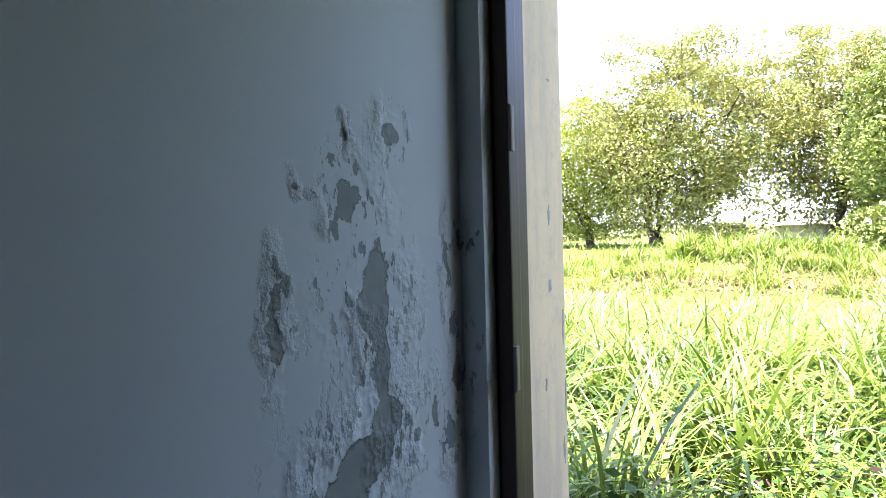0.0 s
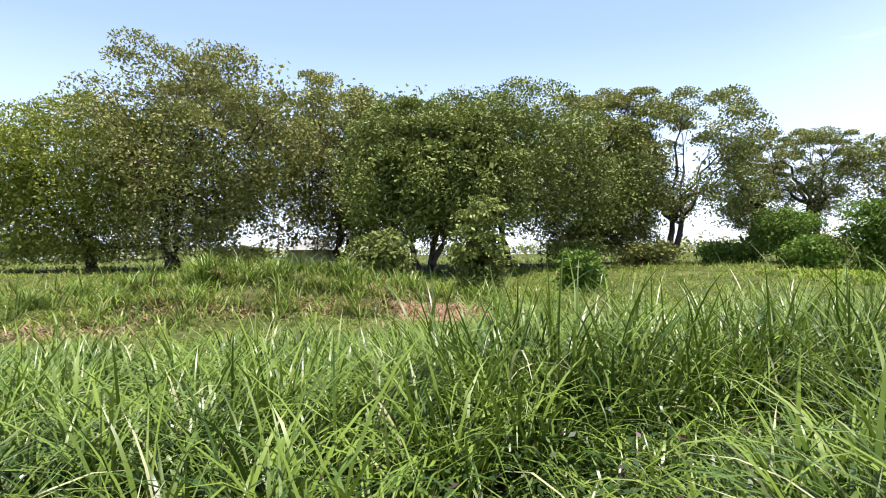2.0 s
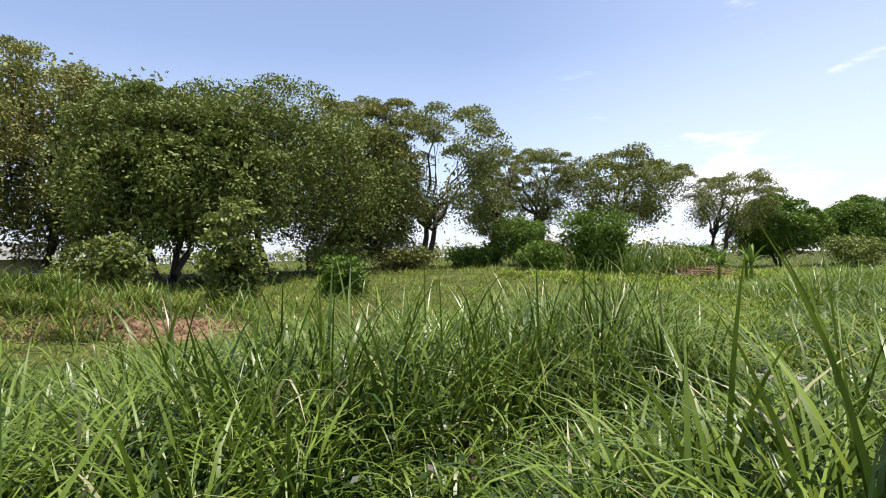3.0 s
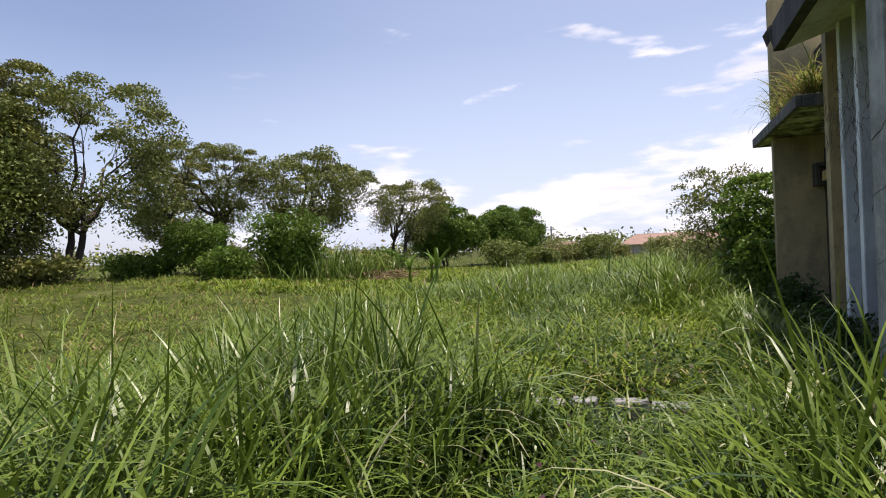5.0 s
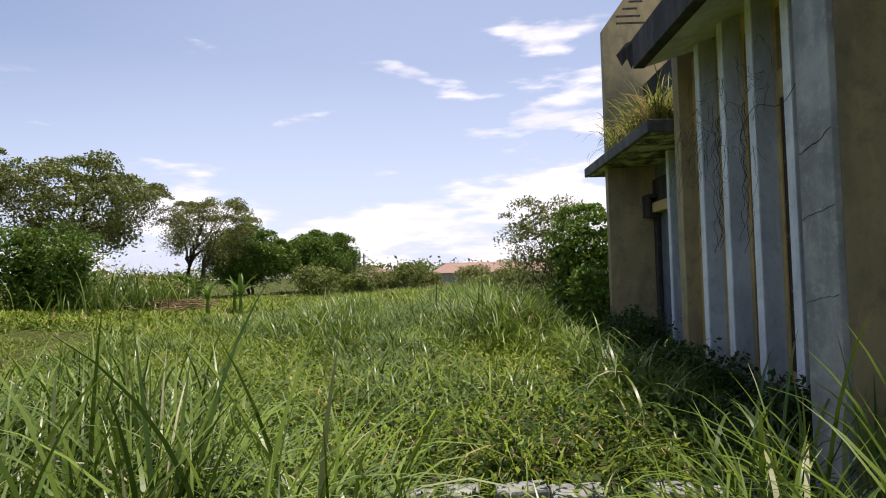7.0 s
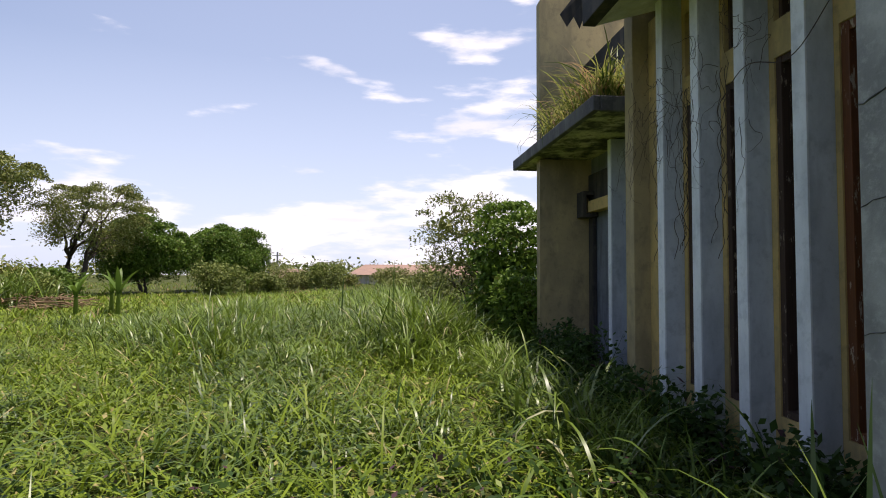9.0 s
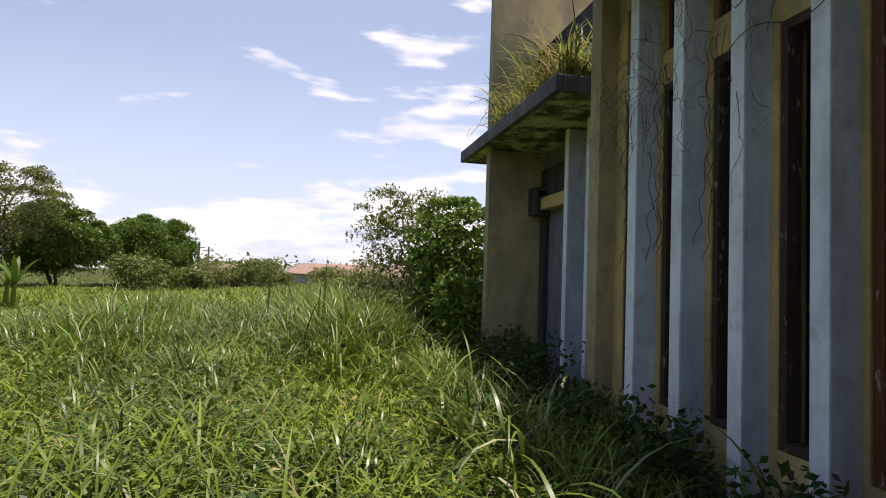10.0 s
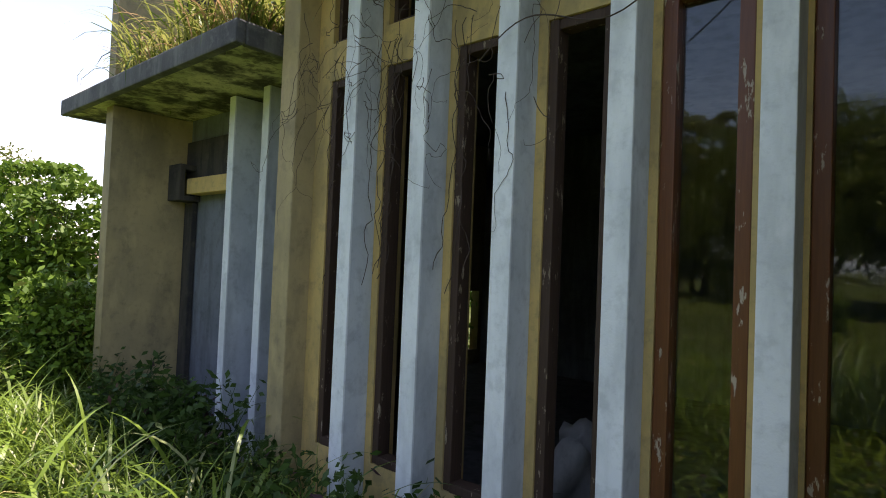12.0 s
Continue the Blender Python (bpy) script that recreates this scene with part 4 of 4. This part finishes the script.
tree(13.9, 4.0, 1.7, 1.1, M_BUSH, 54, fork=0.12, low=0.0, trunk_r=0.03, pads=70, per=70, pad=0.12, leaf=0.09, ratio=0.55, gap=0.05, core=20, stems=4, kind="bush", label="low leafy bush at the corner of the end wall", group="bushes")
tree(20.9, 5.0, 1.9, 1.3, M_TREE_C, 63, fork=0.3, low=0.2, trunk_r=0.03, pads=40, per=60, pad=0.09, leaf=0.085, ratio=0.35, gap=0.25, core=0, stems=2, kind="bush", label="thin feathery sapling in the tall grass", group="bushes")
tree(14.1, -1.9, 2.2, 2.4, M_BUSH, 53, fork=0.15, low=0.0, trunk_r=0.04, pads=60, per=70, leaf=0.15, ratio=0.5, stems=4, kind="bush", label="sunlit bush behind the house", group="bushes")


def banana(x, y, h, seed, label="small banana plant with torn upright leaves"):
    rng = np.random.default_rng(seed)
    gz = float(ground_z(x, y))
    top = empty("banana_plant", (x, y, gz), label, "banana plant", "banana plants")
    v, f = tubes([[(x, y, gz - 0.1, 0.09), (x, y, gz + h * 0.3, 0.07), (x + 0.03, y, gz + h * 0.55, 0.04)]], 8)
    child("stem", raw_mesh("stem", v, f, M_LAWN, True), M_LAWN, top)
    for k in range(6):
        me = blades("leaf", np.array([x]), np.array([y]), np.array([h * rng.uniform(0.5, 0.75)]), np.array([h * 0.13]), M_BUSH, rng, 7, (0.05, 0.5), (0.5, 1.8), z=np.array([gz + h * 0.45]), heading=np.array([k * 1.05 + rng.uniform(0, 0.5)]))
        child("leaf", me, M_BUSH, top)


for k, (x, y, h) in enumerate(((24.7, 15.3, 1.7), (25.6, 15.9, 1.4), (24.0, 16.3, 1.5), (23.7, 30.5, 2.0), (24.9, 30.9, 1.8), (41.7, 14.8, 1.2))):
    banana(x, y, h, 300 + k)


def debris():
    """Cut branches left in a heap."""
    rng = np.random.default_rng(44)
    bx, by = 26.2, 18.4
    top = empty("branch_heap", (bx, by, float(ground_z(bx, by))), "heap of cut brown branches lying in the field", "branches")
    for k in range(70):
        x, y = bx + rng.normal(0, 1.3), by + rng.normal(0, 0.5)
        z = float(ground_z(x, y)) + rng.uniform(0.02, 0.45)
        a, ln = rng.uniform(0, 6.28), rng.uniform(0.5, 1.6)
        e = np.array([math.cos(a) * ln, math.sin(a) * ln, rng.normal(0, 0.12)])
        v, f = tubes([curve(np.array([x, y, z]), np.array([x, y, z]) + e, 0.05, 0.03, 0.03, 0.01, rng, 5)], 5)
        child("branch", raw_mesh("branch", v, f, M_LITTER, True), M_LITTER, top)


debris()


def pole(x, y, h):
    v, f = tubes([[(x, y, float(ground_z(x, y)) - 0.3, 0.16), (x, y, h, 0.11)], [(x - 0.05, y - 0.7, h - 0.5, 0.06), (x - 0.05, y + 0.7, h - 0.5, 0.06)]], 8)
    tagged(new("utility_pole", raw_mesh("utility_pole", v, f, M_CONCRETE, True)), "slender grey utility pole far beyond the field", "utility pole", "far poles")


pole(78.3, 20.3, 4.6)
pole(83.4, 20.1, 4.4)

# far tree belt
def belt():
    rng = np.random.default_rng(77)
    ang = rng.uniform(-0.25, 2.3, 260)
    r = rng.uniform(120, 200, 260)
    x, y = 5 + np.cos(ang) * r, 8 + np.sin(ang) * r
    hgt = rng.uniform(1.5, 4.0, 260)
    c = np.stack([x, y, 0.85 + hgt * 0.5], -1)
    pts = np.repeat(c, 70, 0) + rng.normal(0, 1, (260 * 70, 3)) * np.stack([hgt * 0.8, hgt * 0.8, hgt * 0.33], -1).repeat(70, 0)
    pts[:, 2] = np.maximum(pts[:, 2], 0.6)
    v, f = leaves(pts, 1.1, 0.5, rng)
    tagged(new("far_woods", raw_mesh("far_woods", v, f, M_TREE_C)), "hazy line of distant trees at the horizon", "trees", "", "stuff")


belt()


# ---- far houses ----
def house(x, y, w, d, wall_h, roof_h, turn, label, roof_material=M_ROOF, roof_label="reddish clay tile roof"):
    top = empty("house", (x, y, float(ground_z(x, y)) - 0.15), label, "house", "far houses")
    top.rotation_euler = (0, 0, turn)
    bm = bmesh.new()
    box(bm, -w / 2, w / 2, -d / 2, d / 2, 0, wall_h)
    ob = part("wall", bm, M_HOUSE, top)
    bm = bmesh.new()
    o = 0.5
    pts = [(-w / 2 - o, -d / 2 - o, wall_h - 0.1), (w / 2 + o, -d / 2 - o, wall_h - 0.1), (w / 2 + o, d / 2 + o, wall_h - 0.1), (-w / 2 - o, d / 2 + o, wall_h - 0.1), (-w / 2 + 1, 0, wall_h + roof_h), (w / 2 - 1, 0, wall_h + roof_h)]
    vs = [bm.verts.new(p) for p in pts]
    for q in ((0, 1, 5, 4), (2, 3, 4, 5), (1, 2, 5), (3, 0, 4), (3, 2, 1, 0)):
        bm.faces.new([vs[i] for i in q])
    part("roof", bm, roof_material, top, roof_label)
    for k in range(3):
        a = -w / 2 + w * (k + 0.5) / 3
        b2 = bmesh.new()
        box(b2, a - 0.4, a + 0.4, -d / 2 - 0.03, -d / 2 + 0.05, 0.4, 1.2)
        part("window", b2, M_NEAR_BLACK, top)


house(66, 2.0, 14, 7, 1.3, 1.0, radians(86), "low far house with a long reddish tile roof")
house(68, -8.0, 12, 7, 1.3, 0.9, radians(92), "low far house with a reddish tile roof")
house(62, 15.0, 4, 4, 1.0, 0.9, radians(80), "small far house with a dark red roof")
house(0.6, 48.5, 2.6, 3, 1.35, 0.9, radians(65), "small grey hut half hidden behind the trees", M_CONCRETE, "grey weathered sheet roof")


# ---- grass ----
def field():
    rng = np.random.default_rng(101)

    def area(n, x0, x1, y0, y1):
        return rng.uniform(x0, x1, n), rng.uniform(y0, y1, n)

    # follows the camera's path: grass here is thinned and shortened to keep it clear
    camera_lane = np.array([(-0.4, 3.9), (-0.1, 4.2), (0.8, 6.0), (1.9, 6.9), (3.0, 6.8), (4.6, 6.45), (6.4, 6.25)])

    def off_camera_lane(x, y):
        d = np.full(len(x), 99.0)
        for (ax, ay), (bx, by) in zip(camera_lane[:-1], camera_lane[1:]):
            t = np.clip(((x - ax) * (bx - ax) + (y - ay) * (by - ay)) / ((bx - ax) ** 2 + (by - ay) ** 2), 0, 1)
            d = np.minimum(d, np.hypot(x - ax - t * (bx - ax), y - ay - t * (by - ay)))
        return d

    def clumpy(x, y, f, cut):
        v = np.sin(x * f + 1.3 * np.sin(y * f * 0.7)) * np.sin(y * f * 1.1 + 1.7 * np.sin(x * f * 0.6)) + rng.normal(0, 0.35, len(x))
        return v > cut

    def out(x, y):
        bare = (x > 5.2) & (x < 8.2) & (y < 5.15) & (rng.uniform(0, 1, len(x)) < 0.8)
        return ~bare & ~((y < 4.0) & (x > -3.2) & (x < 13.3)) & ~((np.abs(x - 6.23) < 0.25) & (y < 4.6))

    def tufts(x, y, per, spread):
        """Blades in rosettes: the base of each blade and the way it leans."""
        a = rng.uniform(0, 2 * np.pi, (len(x), per))
        r = spread * np.sqrt(rng.uniform(0, 1, (len(x), per)))
        return (x[:, None] + np.cos(a) * r).ravel(), (y[:, None] + np.sin(a) * r).ravel(), (a + rng.normal(0, 0.5, a.shape)).ravel(), rng.uniform(0.6, 1.15, len(x)).repeat(per)

    # tall grass by the doorway and along the walk
    x, y = area(3300, -7, 5.7, 4.0, 13)
    keep = clumpy(x, y, 1.5, -0.5)
    x, y, hd, tall = tufts(x[keep], y[keep], 13, 0.10)
    keep = out(x, y) & (off_camera_lane(x, y) > 0.3)
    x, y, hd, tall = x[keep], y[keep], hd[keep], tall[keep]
    d = off_camera_lane(x, y)
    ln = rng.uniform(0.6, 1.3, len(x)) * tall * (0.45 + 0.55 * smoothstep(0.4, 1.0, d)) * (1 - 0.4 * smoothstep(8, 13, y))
    tagged(new("tall_grass", blades("tall_grass", x, y, ln, 0.014 + 0.026 * rng.uniform(0, 1, len(x)) ** 1.3, M_GRASS, rng, 5, (0.03, 0.5), (0.5, 2.5), heading=hd)), "dense tall green grass with arching blades", "grass", "", "stuff")
    x, y = area(1900, -1.2, 6.2, 4.0, 7.6)
    x, y, hd, tall = tufts(x, y, 9, 0.10)
    keep = out(x, y) & (off_camera_lane(x, y) < 0.6)
    x, y, hd, tall = x[keep], y[keep], hd[keep], tall[keep]
    tagged(new("lane_grass", blades("lane_grass", x, y, rng.uniform(0.3, 0.62, len(x)) * tall, rng.uniform(0.012, 0.030, len(x)), M_GRASS, rng, 4, (0.2, 0.9), (0.7, 1.8), heading=hd)), "low grass kept along the camera's lane", "grass", "", "stuff")
    # longer grass standing above it
    x, y = area(640, 0.9, 5.8, 4.7, 9.8)
    x, y, hd, tall = tufts(x, y, 11, 0.10)
    keep = off_camera_lane(x, y) > 0.6
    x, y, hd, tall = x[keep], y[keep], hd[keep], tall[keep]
    ln = rng.uniform(0.9, 1.75, len(x)) * tall * (0.55 + 0.45 * smoothstep(0.6, 1.3, off_camera_lane(x, y)))
    tagged(new("grass_stalks", blades("grass_stalks", x, y, ln, rng.uniform(0.016, 0.038, len(x)), M_GRASS, rng, 8, (0.02, 0.32), (0.4, 2.6), heading=hd)), "long grass stalks standing over the field", "grass", "", "stuff")
    # short lit grass beside the facade
    x, y = area(5200, 5.4, 20, 4.0, 15)
    x, y, hd, tall = tufts(x, y, 10, 0.10)
    keep = out(x, y) & (off_camera_lane(x, y) > 0.25)
    x, y, hd, tall = x[keep], y[keep], hd[keep], tall[keep]
    ln = rng.uniform(0.22, 0.5, len(x)) * tall ** 1.5 * (1 + 0.6 * clumpy(x, y, 1.2, 0.5))
    tagged(new("short_grass", blades("short_grass", x, y, ln, rng.uniform(0.012, 0.032, len(x)), M_LAWN, rng, 3, (0.15, 0.9), (0.8, 2.3), heading=hd)), "short sunlit meadow grass beside the house", "grass", "", "stuff")
    # tufts
    for nm, cx, cy, r, n, h in (("a", 15.2, 9.4, 1.2, 1500, 0.85), ("b", 14.4, 5.4, 1.1, 1700, 1.1), ("c", 16.8, 6.4, 1.3, 1300, 1.05), ("d", 19.0, 8.5, 1.6, 1200, 0.9), ("e", 12.6, 4.9, 0.7, 600, 0.7), ("f", 17.5, 11.5, 1.0, 900, 0.8)):
        x, y = cx + rng.normal(0, r * 0.5, n), cy + rng.normal(0, r * 0.5, n)
        keep = out(x, y)
        x, y = x[keep], y[keep]
        tagged(new("grass_tussock", blades("grass_tussock", x, y, rng.uniform(0.5, 1.25, len(x)) * h, rng.uniform(0.016, 0.036, len(x)), M_GRASS, rng, 5, (0.05, 0.55), (0.8, 2.6))), "tall clump of grass standing in the meadow", "grass", "", "stuff")
    # thick stands of tall grass by the end of the house and across the meadow
    for cx, cy, rx, ry, n, h in ((15.5, 5.6, 1.6, 0.8, 3600, 1.25), (19.5, 5.9, 2.4, 1.1, 3400, 1.25), (25.0, 6.0, 3.0, 1.4, 2600, 1.2), (16.8, 9.8, 2.2, 0.9, 3400, 1.05), (20.5, 10.6, 2.2, 1.0, 2200, 1.0)):
        x, y, hd, tall = tufts(cx + rng.normal(0, rx * 0.65, n // 12), cy + rng.normal(0, ry * 0.65, n // 12), 12, 0.12)
        keep = out(x, y)
        x, y, hd, tall = x[keep], y[keep], hd[keep], tall[keep]
        tagged(new("grass_stand", blades("grass_stand", x, y, rng.uniform(0.5, 1.2, len(x)) * h * tall, rng.uniform(0.016, 0.04, len(x)), M_STAND, rng, 5, (0.05, 0.5), (0.6, 2.6), heading=hd)), "dense stand of tall sunlit grass", "grass", "", "stuff")
    # lone reed stalks above the stand
    x, y = np.array([15.6, 15.7, 15.55, 15.65, 17.2, 17.9]), np.array([6.25, 6.3, 6.35, 6.28, 5.2, 7.4])
    tagged(new("reed_stalk", blades("reed_stalk", x, y, np.array([1.75, 1.5, 1.3, 1.6, 1.6, 1.5]), np.full(6, 0.05), M_GRASS, rng, 7, (0.0, 0.06), (0.02, 0.3))), "upright reed stalks above the grass", "reed", "", "stuff")
    for cx, cy in zip(rng.uniform(8, 23, 34), rng.uniform(5.6, 15, 34)):
        n = int(rng.integers(180, 420))
        r = rng.uniform(0.25, 0.6)
        x, y = cx + rng.normal(0, r, n), cy + rng.normal(0, r * 0.8, n)
        keep = out(x, y)
        x, y = x[keep], y[keep]
        tagged(new("grass_tussock", blades("grass_tussock", x, y, rng.uniform(0.4, 1.0, len(x)) * rng.uniform(0.55, 0.95), rng.uniform(0.014, 0.034, len(x)), M_GRASS, rng, 4, (0.05, 0.7), (0.8, 2.5))), "tall clump of grass standing in the meadow", "grass", "", "stuff")
    x, y = area(800, 6.6, 13.0, 4.0, 5.0)
    x, y, hd, tall = tufts(x, y, 11, 0.08)
    keep = out(x, y)
    x, y, hd, tall = x[keep], y[keep], hd[keep], tall[keep]
    tagged(new("shade_grass", blades("shade_grass", x, y, rng.uniform(0.3, 0.75, len(x)) * tall, rng.uniform(0.008, 0.02, len(x)), M_GRASS, rng, 5, (0.05, 0.6), (0.6, 2.2), heading=hd)), "long grass in the shade at the foot of the facade", "grass", "", "stuff")
    # tall standing blades beside the camera's lane, set clear of its later view
    x, y = area(1500, 3.6, 8.0, 6.9, 11.0)
    keep = (y > 6.9 + 0.62 * (x - 4.5)) & (off_camera_lane(x, y) > 0.7)
    x, y, hd, tall = tufts(x[keep], y[keep], 2, 0.15)
    tagged(new("standing_grass", blades("standing_grass", x, y, rng.uniform(0.7, 1.35, len(x)), rng.uniform(0.016, 0.034, len(x)), M_GRASS, rng, 8, (0.03, 0.35), (0.3, 2.4))), "tall standing grass blades with drooping tips", "grass", "", "stuff")
    # broad arching blades along the edge of the shade
    x, y = area(330, 7.0, 11.5, 4.05, 5.3)
    keep = out(x, y)
    x, y = x[keep], y[keep]
    tagged(new("ribbon_grass", blades("ribbon_grass", x, y, rng.uniform(0.6, 1.2, len(x)), rng.uniform(0.024, 0.046, len(x)), M_GRASS, rng, 8, (0.1, 0.7), (1.0, 2.8))), "broad arching grass blades along the facade", "grass", "", "stuff")
    # middle field
    x, y = area(7500, -18, 34, 11, 31)
    keep = clumpy(x, y, 0.8, -0.6) & (np.hypot(x - 2.9, y - 17.6) > 0.8 + rng.uniform(0, 1.2, len(x)))
    x, y, hd, tall = tufts(x[keep], y[keep], 10, 0.2)
    ln = rng.uniform(0.18, 0.5, len(x)) * tall ** 1.5
    tagged(new("field_grass", blades("field_grass", x, y, ln, rng.uniform(0.02, 0.05, len(x)), M_FIELD, rng, 2, (0.15, 0.9), (0.7, 2.0), heading=hd)), "mixed green and straw-coloured field grass", "grass", "", "stuff")
    # meadow between the house end and the far bushes
    x, y = area(6500, 18, 40, 3, 24)
    keep = out(x, y)
    x, y, hd, tall = tufts(x[keep], y[keep], 10, 0.25)
    ln = rng.uniform(0.2, 0.5, len(x)) * tall ** 1.5
    tagged(new("meadow_grass", blades("meadow_grass", x, y, ln, rng.uniform(0.035, 0.08, len(x)), M_LAWN, rng, 2, (0.15, 0.9), (0.7, 2.0), heading=hd)), "sunlit meadow grass beyond the house", "grass", "", "stuff")
    # taller weeds on the mound
    for mat, n, tallest in ((M_FIELD, 8000, 0.75), (M_GRASS, 4500, 1.0)):
        x = -1.4 + rng.normal(0, 4.2, n); y = 20.4 + rng.normal(0, 1.7, n)
        x, y = x + 0.35 * np.sin(x * 3.3), y + 0.3 * np.sin(y * 4.1 + x)
        keep = np.hypot(x - 2.9, y - 17.6) > 1.2
        x, y = x[keep], y[keep]
        tagged(new("mound_grass", blades("mound_grass", x, y, rng.uniform(0.3, 1.0, len(x)) * tallest, rng.uniform(0.018, 0.045, len(x)), mat, rng, 4, (0.03, 0.6), (0.5, 2.0))), "rank grass growing on a soil mound", "grass", "", "stuff")
    # dead leaves and grass lying on the flank of the mound
    spots = np.array([(-5.2, 16.6), (-1.2, 18.0), (1.0, 18.1), (2.9, 17.7), (2.2, 19.6), (-3.2, 18.3)])[rng.integers(0, 6, 3600)]
    x, y = (spots + rng.normal(0, 1, (3600, 2)) * np.array([0.75, 0.4])).T
    tagged(new("dead_grass", blades("dead_grass", x, y, rng.uniform(0.15, 0.45, 3600), rng.uniform(0.02, 0.05, 3600), M_LITTER, rng, 3, (0.5, 1.2), (0.5, 1.6))), "reddish brown dead grass on the mound's flank", "grass", "", "stuff")
    # far field
    x, y = area(24000, -60, 75, 0, 75)
    keep = (np.hypot(x - 4, y - 8) > 16) & out(x, y) & ~((y < 4) & (x < 20))
    x, y = x[keep], y[keep]
    tagged(new("far_grass", blades("far_grass", x, y, rng.uniform(0.2, 0.45, len(x)), rng.uniform(0.05, 0.12, len(x)), M_FIELD, rng, 2, (0.05, 0.5), (0.3, 1.3))), "far grass thinning out towards the trees", "grass", "", "stuff")
    # reeds among the far bushes
    x = 25.8 + rng.normal(0, 1.5, 1000); y = 20.6 + rng.normal(0, 0.9, 1000)
    tagged(new("cane_grass", blades("cane_grass", x, y, rng.uniform(0.5, 2.7, 1000) * rng.uniform(0.6, 1, 1000), rng.uniform(0.03, 0.07, 1000), M_GRASS, rng, 5, (0.02, 0.45), (0.5, 1.9))), "stand of tall cane grass among bushes", "grass", "", "stuff")
    # grass on the canopy
    x, y = 10.35 + 2.5 * rng.uniform(0, 1, 420) ** 1.4, rng.uniform(3.25, 4.0, 420)
    tagged(new("canopy_weeds", blades("canopy_weeds", x, y, rng.uniform(0.4, 1.15, 420), rng.uniform(0.014, 0.034, 420), M_GRASS, rng, 6, (0.1, 0.8), (0.8, 2.6), z=np.full(420, 3.66))), "long green blades hanging over the canopy", "grass", "", "stuff")
    x, y = 10.35 + 2.3 * rng.uniform(0, 1, 850) ** 1.6, rng.uniform(3.3, 4.12, 850)
    tagged(new("canopy_grass", blades("canopy_grass", x, y, rng.uniform(0.3, 0.95, 850), rng.uniform(0.012, 0.028, 850), M_DRYGRASS, rng, 6, (0.05, 0.6), (0.6, 2.4), z=np.full(850, 3.66))), "yellow-green grass growing on the canopy", "grass", "", "stuff")


field()


def weeds():
    rng = np.random.default_rng(202)
    # broad leaves low among the grass and in the shade of the facade
    x, y = rng.uniform(-6, 8, 26000), rng.uniform(4.2, 11, 26000)
    c = np.stack([x, y, ground_z(x, y) + rng.uniform(0.05, 0.4, 26000)], -1)
    v, f = leaves(c, 0.06, 0.55, rng, 0.1, 0.7)
    tagged(new("undergrowth", raw_mesh("undergrowth", v, f, M_WEED)), "low broad-leaved weeds among the grass", "weeds", "", "stuff")
    x, y = rng.uniform(6, 19, 14000), rng.uniform(4.3, 13, 14000)
    c = np.stack([x, y, ground_z(x, y) + rng.uniform(0.04, 0.28, 14000)], -1)
    v, f = leaves(c, 0.07, 0.5, rng, 0.1, 0.7)
    tagged(new("meadow_weeds", raw_mesh("meadow_weeds", v, f, M_LAWN)), "small leafy weeds among the meadow grass", "weeds", "", "stuff")
    n = 86
    for k in range(n):
        px, py = (-0.74, 4.22) if k == 0 else (rng.uniform(6.5, 13.0), 3.98 + abs(rng.normal(0, 0.2)))
        hh = rng.uniform(0.25, 0.75) * (1.15 if px > 10 else 0.8)
        if k >= 64:
            px, py, hh = rng.uniform(10.3, 12.8), rng.uniform(3.9, 4.4), rng.uniform(0.35, 0.85)
        gz = float(ground_z(px, py))
        top = empty("shade_weed", (px, py, gz), "leafy weed at the foot of the facade, greens darkened for shade", "weed", "weeds at the facade")
        stems = [[(px, py, gz - 0.03, 0.006), (px + rng.normal(0, 0.05), py + rng.normal(0, 0.05), gz + hh * 0.5, 0.004), (px + rng.normal(0, 0.12), py + rng.normal(0, 0.1), gz + hh, 0.002)] for _ in range(4)]
        sv, sf = tubes(stems, 4)
        child("stem", raw_mesh("stem", sv, sf, M_WEED), M_WEED, top)
        pts = []
        for s in stems:
            s = np.array(s)[:, :3]
            for t in rng.uniform(0.12, 1, 34):
                p = s[0] + (s[1] - s[0]) * min(1, t * 2) if t < 0.5 else s[1] + (s[2] - s[1]) * (t - 0.5) * 2
                pts.append(p + rng.normal(0, 0.06, 3))
        lv, lf = leaves(np.array(pts), 0.08, 0.5, rng, 0.2, 0.5)
        child("foliage", raw_mesh("foliage", lv, lf, M_WEED), M_WEED, top)


weeds()
